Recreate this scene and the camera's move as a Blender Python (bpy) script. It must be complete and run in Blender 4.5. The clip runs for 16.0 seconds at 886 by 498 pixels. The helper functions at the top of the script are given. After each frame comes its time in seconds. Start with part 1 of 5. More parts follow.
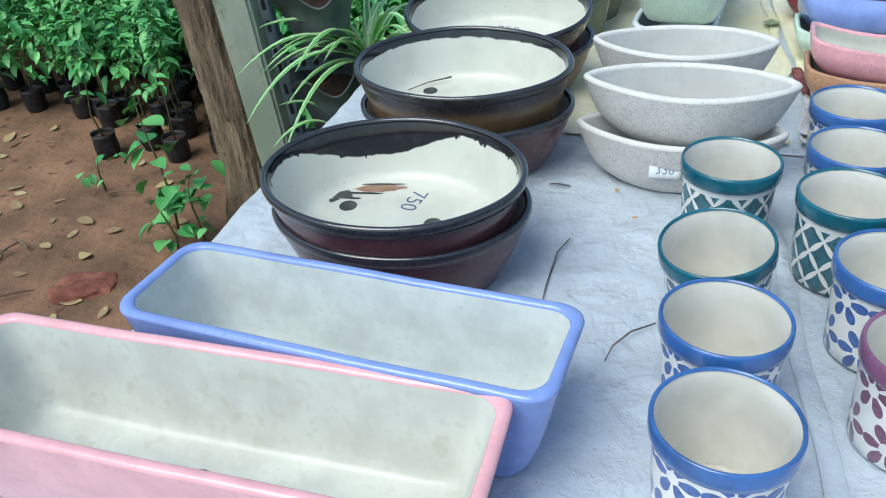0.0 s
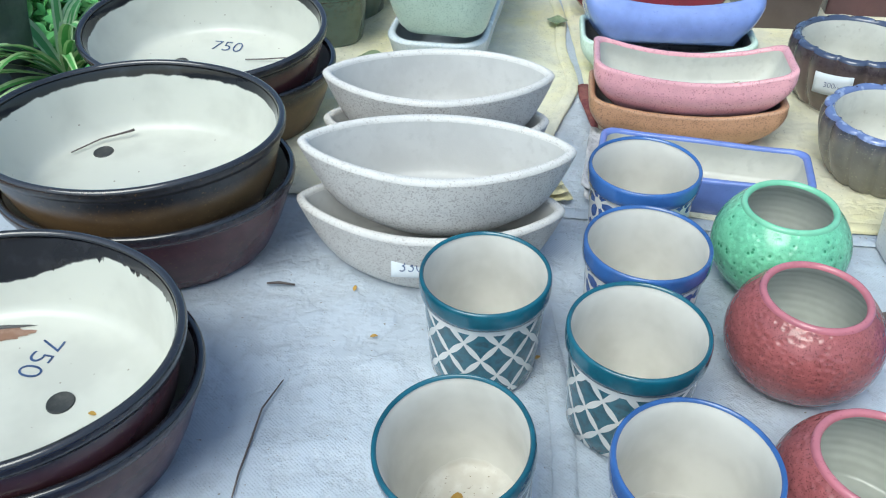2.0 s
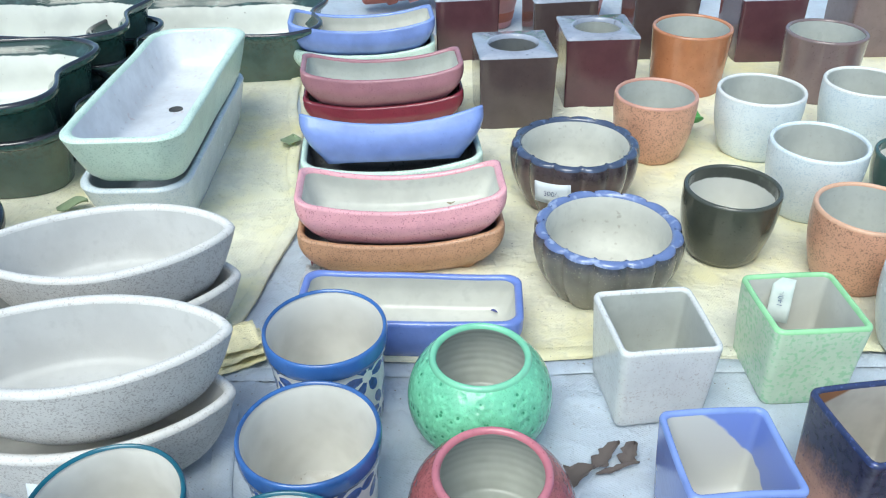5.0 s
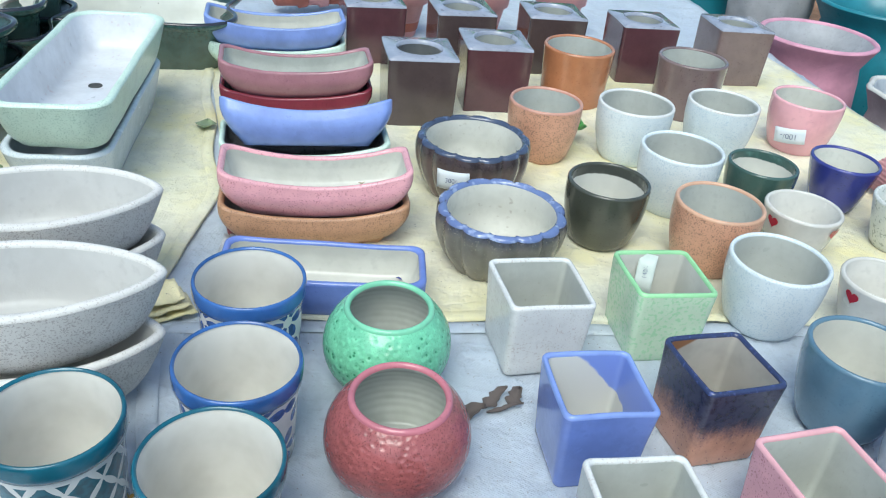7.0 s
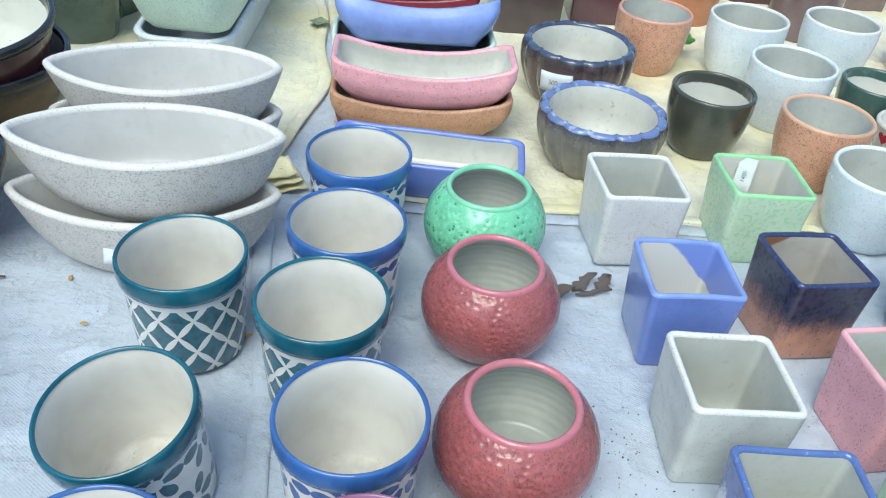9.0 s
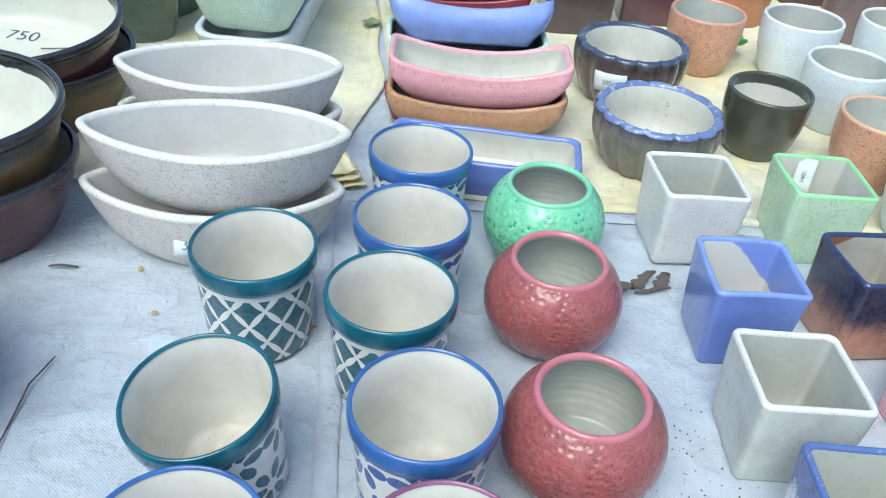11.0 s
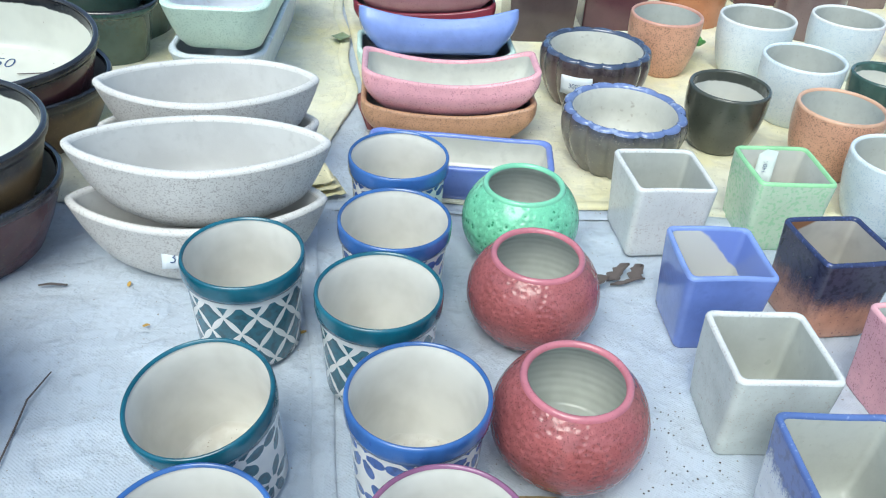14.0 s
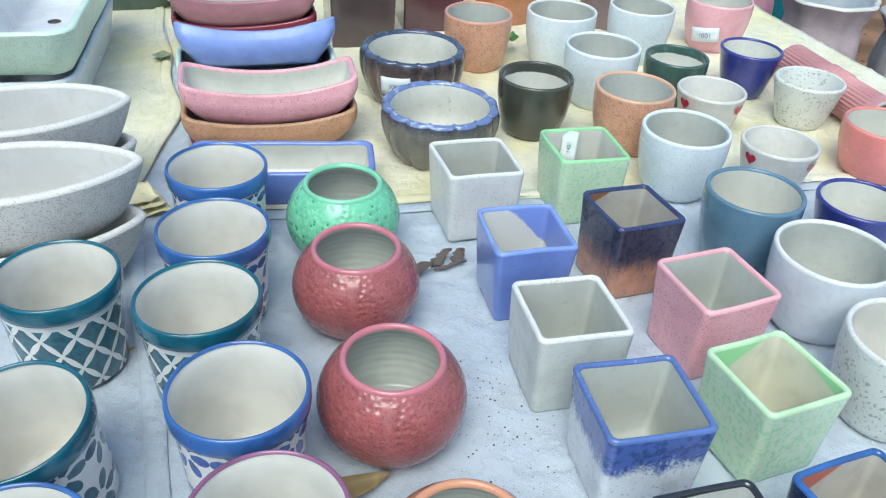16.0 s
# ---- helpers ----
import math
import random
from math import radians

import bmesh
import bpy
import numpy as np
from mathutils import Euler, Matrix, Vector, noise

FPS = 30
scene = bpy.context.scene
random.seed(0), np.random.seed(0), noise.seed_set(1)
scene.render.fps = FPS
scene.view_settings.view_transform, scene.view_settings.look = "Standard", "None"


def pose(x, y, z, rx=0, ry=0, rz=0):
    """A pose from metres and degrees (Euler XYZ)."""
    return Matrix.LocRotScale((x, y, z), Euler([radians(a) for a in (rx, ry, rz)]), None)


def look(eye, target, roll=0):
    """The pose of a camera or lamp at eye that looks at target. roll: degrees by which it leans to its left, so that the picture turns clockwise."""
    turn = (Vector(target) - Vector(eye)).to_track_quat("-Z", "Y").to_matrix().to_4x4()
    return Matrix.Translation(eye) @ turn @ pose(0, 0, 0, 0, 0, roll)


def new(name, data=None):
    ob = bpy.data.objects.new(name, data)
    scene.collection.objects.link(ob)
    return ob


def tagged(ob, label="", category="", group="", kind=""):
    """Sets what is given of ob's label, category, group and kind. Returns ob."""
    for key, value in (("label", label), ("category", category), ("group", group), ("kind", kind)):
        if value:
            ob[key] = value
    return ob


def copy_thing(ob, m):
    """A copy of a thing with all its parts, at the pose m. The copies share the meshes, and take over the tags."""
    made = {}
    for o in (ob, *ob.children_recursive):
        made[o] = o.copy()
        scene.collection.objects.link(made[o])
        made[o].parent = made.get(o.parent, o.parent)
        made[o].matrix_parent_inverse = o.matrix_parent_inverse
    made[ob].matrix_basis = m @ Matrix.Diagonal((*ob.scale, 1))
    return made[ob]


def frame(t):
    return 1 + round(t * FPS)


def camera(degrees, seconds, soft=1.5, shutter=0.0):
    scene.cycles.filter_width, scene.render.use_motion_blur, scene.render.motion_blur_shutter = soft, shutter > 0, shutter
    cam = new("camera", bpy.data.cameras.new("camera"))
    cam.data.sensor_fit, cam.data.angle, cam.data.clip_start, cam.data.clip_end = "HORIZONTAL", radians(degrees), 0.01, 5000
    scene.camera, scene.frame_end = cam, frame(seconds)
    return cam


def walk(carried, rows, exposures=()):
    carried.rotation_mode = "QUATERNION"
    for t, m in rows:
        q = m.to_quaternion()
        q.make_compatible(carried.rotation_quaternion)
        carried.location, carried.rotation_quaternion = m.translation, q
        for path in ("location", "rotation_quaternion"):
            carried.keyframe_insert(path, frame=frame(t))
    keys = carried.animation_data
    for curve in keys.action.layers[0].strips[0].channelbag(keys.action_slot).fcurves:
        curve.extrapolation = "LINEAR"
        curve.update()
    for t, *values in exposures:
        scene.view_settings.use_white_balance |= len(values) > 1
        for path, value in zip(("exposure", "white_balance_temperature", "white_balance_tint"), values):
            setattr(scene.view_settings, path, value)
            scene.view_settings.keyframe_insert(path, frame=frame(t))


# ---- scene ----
cam = camera(57.33, 16.0, soft=1.15)
PATH = [
    (0, (0.4749, 0.1174, 0.6728), (0.0582, 1.7318, -0.4317), -4.51),
    (0.5, (0.4553, 0.1929, 0.6874), (0.2258, 1.8950, -0.3375), -3.10),
    (1, (0.4478, 0.3070, 0.6745), (0.4256, 2.0144, -0.3668), -1.10),
    (1.5, (0.5079, 0.4031, 0.6796), (0.5914, 2.0479, -0.4552), 1.43),
    (2, (0.5922, 0.5414, 0.6602), (0.5647, 2.1124, -0.5772), -0.52),
    (2.5, (0.6434, 0.6336, 0.6529), (0.5720, 2.1143, -0.6896), -2.39),
    (3, (0.6883, 0.6318, 0.6441), (0.7060, 2.1024, -0.7113), -1.69),
    (3.5, (0.7420, 0.5911, 0.6582), (0.9635, 2.0424, -0.7000), 1.50),
    (4, (0.7516, 0.6087, 0.6628), (1.0249, 2.1240, -0.6136), 1.43),
    (4.5, (0.7887, 0.6450, 0.6845), (1.0375, 2.2424, -0.4930), -0.59),
    (5, (0.8317, 0.6764, 0.6862), (1.1231, 2.3178, -0.4188), -0.98),
    (5.2, (0.8260, 0.6751, 0.7042), (1.2002, 2.3128, -0.3812), 0.49),
    (7.3, (0.7717, 0.5388, 0.6876), (1.3418, 2.1405, -0.3658), 6.08),
    (7.5, (0.7745, 0.5358, 0.6761), (1.3373, 2.1109, -0.4203), 6.07),
    (8, (0.7693, 0.5094, 0.6637), (1.2781, 2.0453, -0.5120), 6.69),
    (8.5, (0.7663, 0.4788, 0.6602), (1.2085, 2.0198, -0.5356), 5.23),
    (9, (0.7467, 0.4749, 0.6588), (1.0918, 2.0410, -0.5362), 5.90),
    (9.5, (0.7219, 0.4761, 0.6557), (1.0071, 2.0525, -0.5417), 6.48),
    (12, (0.7047, 0.4498, 0.6556), (1.0021, 2.0352, -0.5268), 4.02),
    (12.5, (0.7033, 0.4405, 0.6584), (1.0269, 2.0313, -0.5098), 3.80),
    (13, (0.6936, 0.4334, 0.6613), (1.0272, 2.0347, -0.4895), 3.54),
    (13.5, (0.6921, 0.4305, 0.6601), (1.0293, 2.0292, -0.4934), 3.61),
    (14, (0.6891, 0.4316, 0.6627), (1.0308, 2.0218, -0.5010), 3.73),
    (14.5, (0.6954, 0.4270, 0.6597), (1.0425, 2.0190, -0.5001), 3.67),
    (15, (0.7008, 0.4225, 0.6617), (1.0694, 2.0096, -0.4981), 3.12),
    (15.5, (0.7161, 0.4123, 0.6667), (1.1735, 1.9702, -0.5011), 3.84),
    (16, (0.7446, 0.3683, 0.6772), (1.3787, 1.8909, -0.4540), 3.73),
]
walk(cam, [(t, look(eye, target, roll)) for t, eye, target, roll in PATH], exposures=[(0, 0.58, 5980, -1), (1, 0.72, 5980, -1), (1.6, 0.70, 5980, -1), (2, 0.58, 5980, -1), (2.6, 0.50, 5980, -1), (3, 0.52, 5980, -1), (3.5, 0.60, 5980, -1), (4, 0.67, 5980, -1), (5.2, 0.68, 5980, -1), (7.3, 0.58, 5980, -1), (8.5, 0.62, 5980, -1), (9.5, 0.68, 5980, -1), (12, 0.71, 5980, -1), (15.2, 0.72, 5980, -1), (16, 0.62, 5980, -1)])

# ---- sky, sun, exposure ----
SUN_EL, SUN_AZ = 58.0, 215.0
world = bpy.data.worlds.new("world")
scene.world = world
world.use_nodes = True
wn = world.node_tree
sky = wn.nodes.new("ShaderNodeTexSky")
sky.sky_type = "NISHITA"
sky.sun_disc = False
sky.sun_elevation, sky.sun_rotation = radians(SUN_EL), radians(SUN_AZ)
sky.air_density, sky.dust_density, sky.ozone_density = 1.0, 3.0, 1.0
wn.links.new(sky.outputs[0], wn.nodes["Background"].inputs[0])
wn.nodes["Background"].inputs[1].default_value = 0.12
sun = new("sun", bpy.data.lights.new("sun", "SUN"))
sun.data.energy, sun.data.angle, sun.data.color = 1.4, radians(40), (1.0, 0.96, 0.9)
d = Vector((math.sin(radians(SUN_AZ)) * math.cos(radians(SUN_EL)), math.cos(radians(SUN_AZ)) * math.cos(radians(SUN_EL)), math.sin(radians(SUN_EL))))
sun.matrix_world = look(d * 20, (0, 0, 0))


# ---- node helpers ----
class Ex:
    """A socket or number that adds math nodes when it is reckoned with."""
    tree = None

    def __init__(self, s):
        self.s = s

    @staticmethod
    def math(op, *args):
        n = Ex.tree.nodes.new("ShaderNodeMath")
        n.operation = op
        for i, a in enumerate(args):
            if isinstance(a, Ex):
                Ex.tree.links.new(a.s, n.inputs[i])
            else:
                n.inputs[i].default_value = a
        return Ex(n.outputs[0])

    def __add__(self, o): return Ex.math("ADD", self, o)
    def __radd__(self, o): return Ex.math("ADD", o, self)
    def __sub__(self, o): return Ex.math("SUBTRACT", self, o)
    def __rsub__(self, o): return Ex.math("SUBTRACT", o, self)
    def __mul__(self, o): return Ex.math("MULTIPLY", self, o)
    def __rmul__(self, o): return Ex.math("MULTIPLY", o, self)
    def __truediv__(self, o): return Ex.math("DIVIDE", self, o)
    def lt(self, o): return Ex.math("LESS_THAN", self, o)
    def gt(self, o): return Ex.math("GREATER_THAN", self, o)
    def abs(self): return Ex.math("ABSOLUTE", self)
    def frac(self): return Ex.math("FRACT", self)
    def cos(self): return Ex.math("COSINE", self)
    def pow(self, p): return Ex.math("POWER", self, p)

    def step(self, lo, hi):
        n = Ex.tree.nodes.new("ShaderNodeMapRange")
        n.interpolation_type = "SMOOTHSTEP"
        Ex.tree.links.new(self.s, n.inputs[0])
        n.inputs[1].default_value, n.inputs[2].default_value = lo, hi
        return Ex(n.outputs[0])


def begin(name):
    m = bpy.data.materials.new(name)
    m.use_nodes = True
    Ex.tree = m.node_tree
    return m, m.node_tree.nodes["Principled BSDF"]


def coords(shift=True):
    t = Ex.tree
    tc = t.nodes.new("ShaderNodeTexCoord")
    if not shift:
        return tc.outputs["Object"]
    info = t.nodes.new("ShaderNodeObjectInfo")
    add = t.nodes.new("ShaderNodeVectorMath")
    add.operation = "ADD"
    mul = t.nodes.new("ShaderNodeMath")
    mul.operation = "MULTIPLY"
    mul.inputs[1].default_value = 7.3
    t.links.new(info.outputs["Random"], mul.inputs[0])
    t.links.new(tc.outputs["Object"], add.inputs[0])
    t.links.new(mul.outputs[0], add.inputs[1])
    return add.outputs[0]


def xyz(vec):
    n = Ex.tree.nodes.new("ShaderNodeSeparateXYZ")
    Ex.tree.links.new(vec, n.inputs[0])
    return [Ex(o) for o in n.outputs]


def fuzz(vec, scale, detail=3.0, rough=0.55, stretch=None):
    t = Ex.tree
    if stretch:
        mp = t.nodes.new("ShaderNodeMapping")
        mp.inputs["Scale"].default_value = stretch
        t.links.new(vec, mp.inputs[0])
        vec = mp.outputs[0]
    n = t.nodes.new("ShaderNodeTexNoise")
    n.inputs["Scale"].default_value, n.inputs["Detail"].default_value, n.inputs["Roughness"].default_value = scale, detail, rough
    t.links.new(vec, n.inputs["Vector"])
    return Ex(n.outputs[0])


def cells(vec, scale, feature="F1"):
    n = Ex.tree.nodes.new("ShaderNodeTexVoronoi")
    n.feature = feature
    n.inputs["Scale"].default_value = scale
    Ex.tree.links.new(vec, n.inputs["Vector"])
    return Ex(n.outputs["Distance"])


def blend(a, b, fac):
    t = Ex.tree
    n = t.nodes.new("ShaderNodeMix")
    n.data_type = "RGBA"
    t.links.new(fac.s, n.inputs[0]) if isinstance(fac, Ex) else setattr(n.inputs[0], "default_value", fac)
    for i, c in ((6, a), (7, b)):
        if isinstance(c, tuple):
            n.inputs[i].default_value = (*c, 1)
        else:
            t.links.new(c, n.inputs[i])
    return n.outputs[2]


def finish(bsdf, color, rough=0.3, bump=None, dist=0.001, strength=0.5, coat=0.0, spec=0.5):
    t = Ex.tree
    t.links.new(color, bsdf.inputs["Base Color"])
    if isinstance(rough, Ex):
        t.links.new(rough.s, bsdf.inputs["Roughness"])
    else:
        bsdf.inputs["Roughness"].default_value = rough
    bsdf.inputs["Coat Weight"].default_value = coat
    bsdf.inputs["Coat Roughness"].default_value = 0.04
    bsdf.inputs["Specular IOR Level"].default_value = spec
    if bump is not None:
        b = t.nodes.new("ShaderNodeBump")
        b.inputs["Distance"].default_value, b.inputs["Strength"].default_value = dist, strength
        t.links.new(bump.s, b.inputs["Height"])
        t.links.new(b.outputs[0], bsdf.inputs["Normal"])


def dim(c, k):
    return tuple(min(1.0, v * k) for v in c)


# ---- materials ----
def ceramic(name, base, speck=None, amount=0.35, size=260, rough=0.3, coat=0.0, var=0.82, bump=0.35, grain=0.0):
    m, b = begin(name)
    v = coords()
    col = blend(base, dim(base, var), fuzz(v, 18, 3).step(0.35, 0.7))
    col = blend(col, dim(base, 0.9), fuzz(v, 90, 2).step(0.5, 0.75))
    h = fuzz(v, 60, 2)
    if speck:
        f = fuzz(v, size * 1.7, 1.5, 0.5) + 0.22 * (fuzz(v, size * 0.3, 1) - 0.5)
        col = blend(col, speck, f.step(0.69 - amount * 0.3, 0.83 - amount * 0.3) * 0.58)
        h = h + 0.35 * f
    if grain:
        h = h + grain * fuzz(v, 500, 2)
    finish(b, col, rough + 0.12 * (fuzz(v, 40, 2) - 0.5), h, 0.0012, bump, coat)
    return m


def graded(name, low, high, z0, width, speck, rough=0.25, coat=0.3, amp=0.045):
    m, b = begin(name)
    v, raw = coords(), coords(False)
    x, y, z = xyz(raw)
    f = (z + amp * (fuzz(v, 28, 4, 0.6) - 0.5) + 0.5 * amp * (fuzz(raw, 150, 2, 0.6, (1, 1, 0.12)) - 0.5) + 0.5 * amp * (fuzz(v, 420, 2) - 0.5)).step(z0 - width, z0 + width)
    col = blend(blend(low, dim(low, 0.75), fuzz(v, 25, 3).step(0.4, 0.7)), blend(high, dim(high, 0.6), fuzz(v, 120, 2).step(0.45, 0.65)), f)
    col = blend(col, speck, fuzz(v, 300, 1.5).step(0.64, 0.72) * 0.6)
    finish(b, col, rough, fuzz(v, 70, 2), 0.001, 0.3, coat)
    return m


def dripped(name, inner, band, z0, amp, spot=None, edge=None):
    """A pale lining whose upper wall wears an uneven dark glaze, running lower near one spot."""
    m, b = begin(name)
    v, raw = coords(), coords(False)
    x, y, z = xyz(raw)
    run = fuzz(raw, 90, 2, 0.5, (1, 1, 0.15)).step(0.56, 0.75) * 0.014
    if spot:
        away = ((x - spot[0]) * (x - spot[0]) + (y - spot[1]) * (y - spot[1])).pow(0.5)
        z = z + 0.036 * (1.0 - away.step(0.03, 0.15))
    f = (z + amp * (fuzz(v, 9, 2) - 0.5) + 0.008 * (fuzz(v, 45, 3) - 0.5) + (0.5 * run if spot else 0.0)).step(z0 - 0.0012, z0 + 0.0012)
    if edge:
        f = Ex.math("MAXIMUM", f, (z + 0.004 * (fuzz(v, 30, 2) - 0.5)).step(edge - 0.001, edge + 0.001))
    pale = blend(inner, dim(inner, 0.88), fuzz(v, 14, 3).step(0.4, 0.7))
    pale = blend(pale, (0.16, 0.12, 0.08), fuzz(v, 130, 1).step(0.77, 0.8) * 0.7)
    col = blend(pale, blend(band, dim(band, 2.2), fuzz(v, 40, 3).step(0.5, 0.8)), f)
    finish(b, col, 0.36 - 0.3 * f, fuzz(v, 50, 2), 0.001, 0.25, 0.2)
    return m


def around(n_round, height):
    raw = coords(False)
    x, y, z = xyz(raw)
    ang = Ex.math("ARCTAN2", y, x)
    return ang * (n_round / (2 * math.pi)), z / height, raw


def lattice_paint(name, ink):
    m, b = begin(name)
    u, w, raw = around(11, 0.046)
    w = w + 0.22
    a, c = (u + w).frac() - 0.5, (u - w).frac() - 0.5
    inside = a.abs().lt(0.455 - 0.08 * (c * math.pi).cos()) * c.abs().lt(0.455 - 0.08 * (a * math.pi).cos())
    z = xyz(raw)[2]
    inside = inside * z.lt(0.096)
    col = blend(blend((0.8, 0.8, 0.76), (0.66, 0.68, 0.66), fuzz(raw, 20, 3).step(0.4, 0.7)), blend(ink, dim(ink, 0.55), fuzz(raw, 130, 2).step(0.4, 0.7)), inside * 0.95)
    finish(b, col, 0.16, fuzz(raw, 45, 2) - 0.25 * inside, 0.0012, 0.35, 0.2)
    return m


def petal_paint(name, ink):
    m, b = begin(name)
    u, w, raw = around(7, 0.060)
    row = Ex.math("FLOOR", w)
    a, c = (u + 0.5 * row).frac() - 0.5, w.frac() - 0.5
    r = (a * a + c * c).pow(0.5)
    th = Ex.math("ARCTAN2", c, a)
    lobe = (th * 3.0).cos().abs().pow(0.6)
    inside = r.lt(0.50 * lobe) * r.gt(0.13) * lobe.gt(0.62)
    z = xyz(raw)[2]
    inside = inside * z.lt(0.102)
    col = blend(blend((0.8, 0.8, 0.77), (0.66, 0.68, 0.68), fuzz(raw, 20, 3).step(0.4, 0.7)), blend(ink, dim(ink, 0.55), fuzz(raw, 130, 2).step(0.35, 0.7)), inside * 0.95)
    finish(b, col, 0.16, fuzz(raw, 45, 2) - 0.25 * inside, 0.0012, 0.35, 0.2)
    return m


def dimpled(name, base, dark, size, dot, stretch):
    """Glossy glaze with shallow thumbed hollows and fine dark flecks."""
    m, b = begin(name)
    v = coords(False)
    x, y, z = xyz(v)
    n = Ex.tree.nodes.new("ShaderNodeCombineXYZ")
    for i, c in enumerate((x, y, z * stretch)):
        Ex.tree.links.new(c.s, n.inputs[i])
    d1 = cells(n.outputs[0], size)
    hollow = d1.step(0.0, 0.62)
    col = blend(base, dim(base, 0.78), fuzz(v, 22, 3).step(0.4, 0.7))
    col = blend(col, dim(base, 1.3), fuzz(v, 140, 2).step(0.5, 0.7) * 0.55)
    if dot:
        col = blend(col, dark, (1.0 - d1.step(0.12, 0.26)) * fuzz(v, 60, 2).step(0.36, 0.5) * dot)
    col = blend(col, dark, fuzz(v, 560, 1.5).step(0.56, 0.68) * (0.3 if dot else 0.55))
    finish(b, col, 0.14, hollow + 0.25 * fuzz(v, 60, 2), 0.0017 if dot else 0.0014, 0.7, 0.12)
    return m


def sheet_stuff(name, base, tint):
    m, b = begin(name)
    v = coords(False)
    x, y, z = xyz(v)
    wx = (x * (2 * math.pi / 0.0040)).cos()
    wy = (y * (2 * math.pi / 0.0040)).cos()
    weave = wx * wy
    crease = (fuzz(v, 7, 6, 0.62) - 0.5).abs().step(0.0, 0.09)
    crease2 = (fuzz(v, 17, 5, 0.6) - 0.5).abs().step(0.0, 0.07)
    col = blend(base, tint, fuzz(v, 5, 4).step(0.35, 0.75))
    # Shade of the creases is painted in: base colour dimmed along their lines.
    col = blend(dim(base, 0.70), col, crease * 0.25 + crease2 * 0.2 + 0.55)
    col = blend(col, dim(tint, 0.6), fuzz(v, 45, 4).step(0.62, 0.78) * 0.5)
    col = blend(col, (0.2, 0.17, 0.13), fuzz(v, 240, 1).step(0.735, 0.78) * 0.8)
    finish(b, col, 0.42, crease + 0.45 * crease2 + 0.09 * weave + 0.2 * fuzz(v, 30, 3), 0.0030, 0.50, 0.0)
    return m


def rough_stuff(name, a, c, scale, rough=0.9, bump=0.6, dist=0.01, third=None, stretch=None):
    m, b = begin(name)
    v = coords(False)
    f = fuzz(v, scale, 6, 0.6, stretch)
    col = blend(a, c, f.step(0.35, 0.68))
    if third:
        col = blend(col, third, fuzz(v, scale * 4, 3, 0.6, stretch).step(0.58, 0.72))
    finish(b, col, rough, f + 0.4 * fuzz(v, scale * 5, 4, 0.6, stretch), dist, bump, 0.0, 0.3)
    return m


def leaf_stuff(name, a, c, rough=0.45):
    m, b = begin(name)
    g = Ex.tree.nodes.new("ShaderNodeNewGeometry")
    col = blend(a, c, Ex(g.outputs["Random Per Island"]))
    v = coords(False)
    col = blend(col, dim(c, 1.25), fuzz(v, 60, 2).step(0.55, 0.8))
    finish(b, col, rough, fuzz(v, 150, 2), 0.001, 0.3)
    b.inputs["Transmission Weight"].default_value = 0.0
    return m


CREAM = ceramic("cream_lining", (0.62, 0.62, 0.56), None, 0.0, 200, 0.22, var=0.88)
WHITE_IN = ceramic("white_lining", (0.66, 0.65, 0.60), None, 0.0, 200, 0.25, var=0.86)
GREY_IN = ceramic("grey_lining", (0.50, 0.52, 0.48), (0.35, 0.32, 0.26), 0.05, 160, 0.3, var=0.85)
CLOUDY_IN = ceramic("clouded_lining", (0.58, 0.58, 0.52), (0.3, 0.27, 0.22), 0.1, 60, 0.5, var=0.85)


def ridged():
    m, b = begin("ridged_grey_lining")
    v = coords(False)
    z = xyz(v)[2]
    col = blend((0.50, 0.53, 0.49), (0.40, 0.42, 0.38), fuzz(v, 20, 3).step(0.35, 0.7))
    finish(b, col, 0.25, (z * (2 * math.pi / 0.009)).cos() + 0.4 * fuzz(v, 30, 2), 0.0010, 0.22)
    return m


RIDGED_IN = ridged()
# Pot insides lying in shade: the shade is put into this darker lining colour.
SHADED_IN = ceramic("shaded_lining", (0.42, 0.46, 0.50), (0.16, 0.18, 0.2), 0.1, 60, 0.4)
STONE = ceramic("speckled_stoneware", (0.68, 0.665, 0.63), (0.30, 0.26, 0.24), 0.57, 270, 0.6, var=0.9, bump=0.5, grain=0.4)
STONE_RIM = ceramic("smooth_stoneware_rim", (0.70, 0.69, 0.66), (0.40, 0.36, 0.33), 0.40, 260, 0.55, var=0.94)
STONE_IN = ceramic("pale_stoneware_lining", (0.57, 0.57, 0.55), (0.5, 0.48, 0.45), 0.1, 300, 0.5, var=0.9)
WHITE_SPECK = ceramic("white_speckled_glaze", (0.72, 0.73, 0.71), (0.46, 0.40, 0.37), 0.38, 240, 0.22, var=0.92)
ICE = ceramic("pale_blue_speckled_glaze", (0.72, 0.79, 0.82), (0.44, 0.55, 0.64), 0.52, 230, 0.25, var=0.9)
BLUE = ceramic("periwinkle_glaze", (0.17, 0.25, 0.62), (0.12, 0.17, 0.45), 0.08, 120, 0.16, 0.3, var=0.8)
BLUE_SOFT = ceramic("soft_blue_glaze", (0.24, 0.34, 0.72), (0.14, 0.2, 0.5), 0.05, 140, 0.18, 0.2, var=0.8)
RIM_BLUE = ceramic("cobalt_band", (0.05, 0.145, 0.42), (0.03, 0.08, 0.3), 0.1, 90, 0.12, 0.4, var=0.6)
RIM_TEAL = ceramic("teal_band", (0.016, 0.13, 0.19), (0.01, 0.06, 0.12), 0.1, 90, 0.12, 0.4, var=0.6)
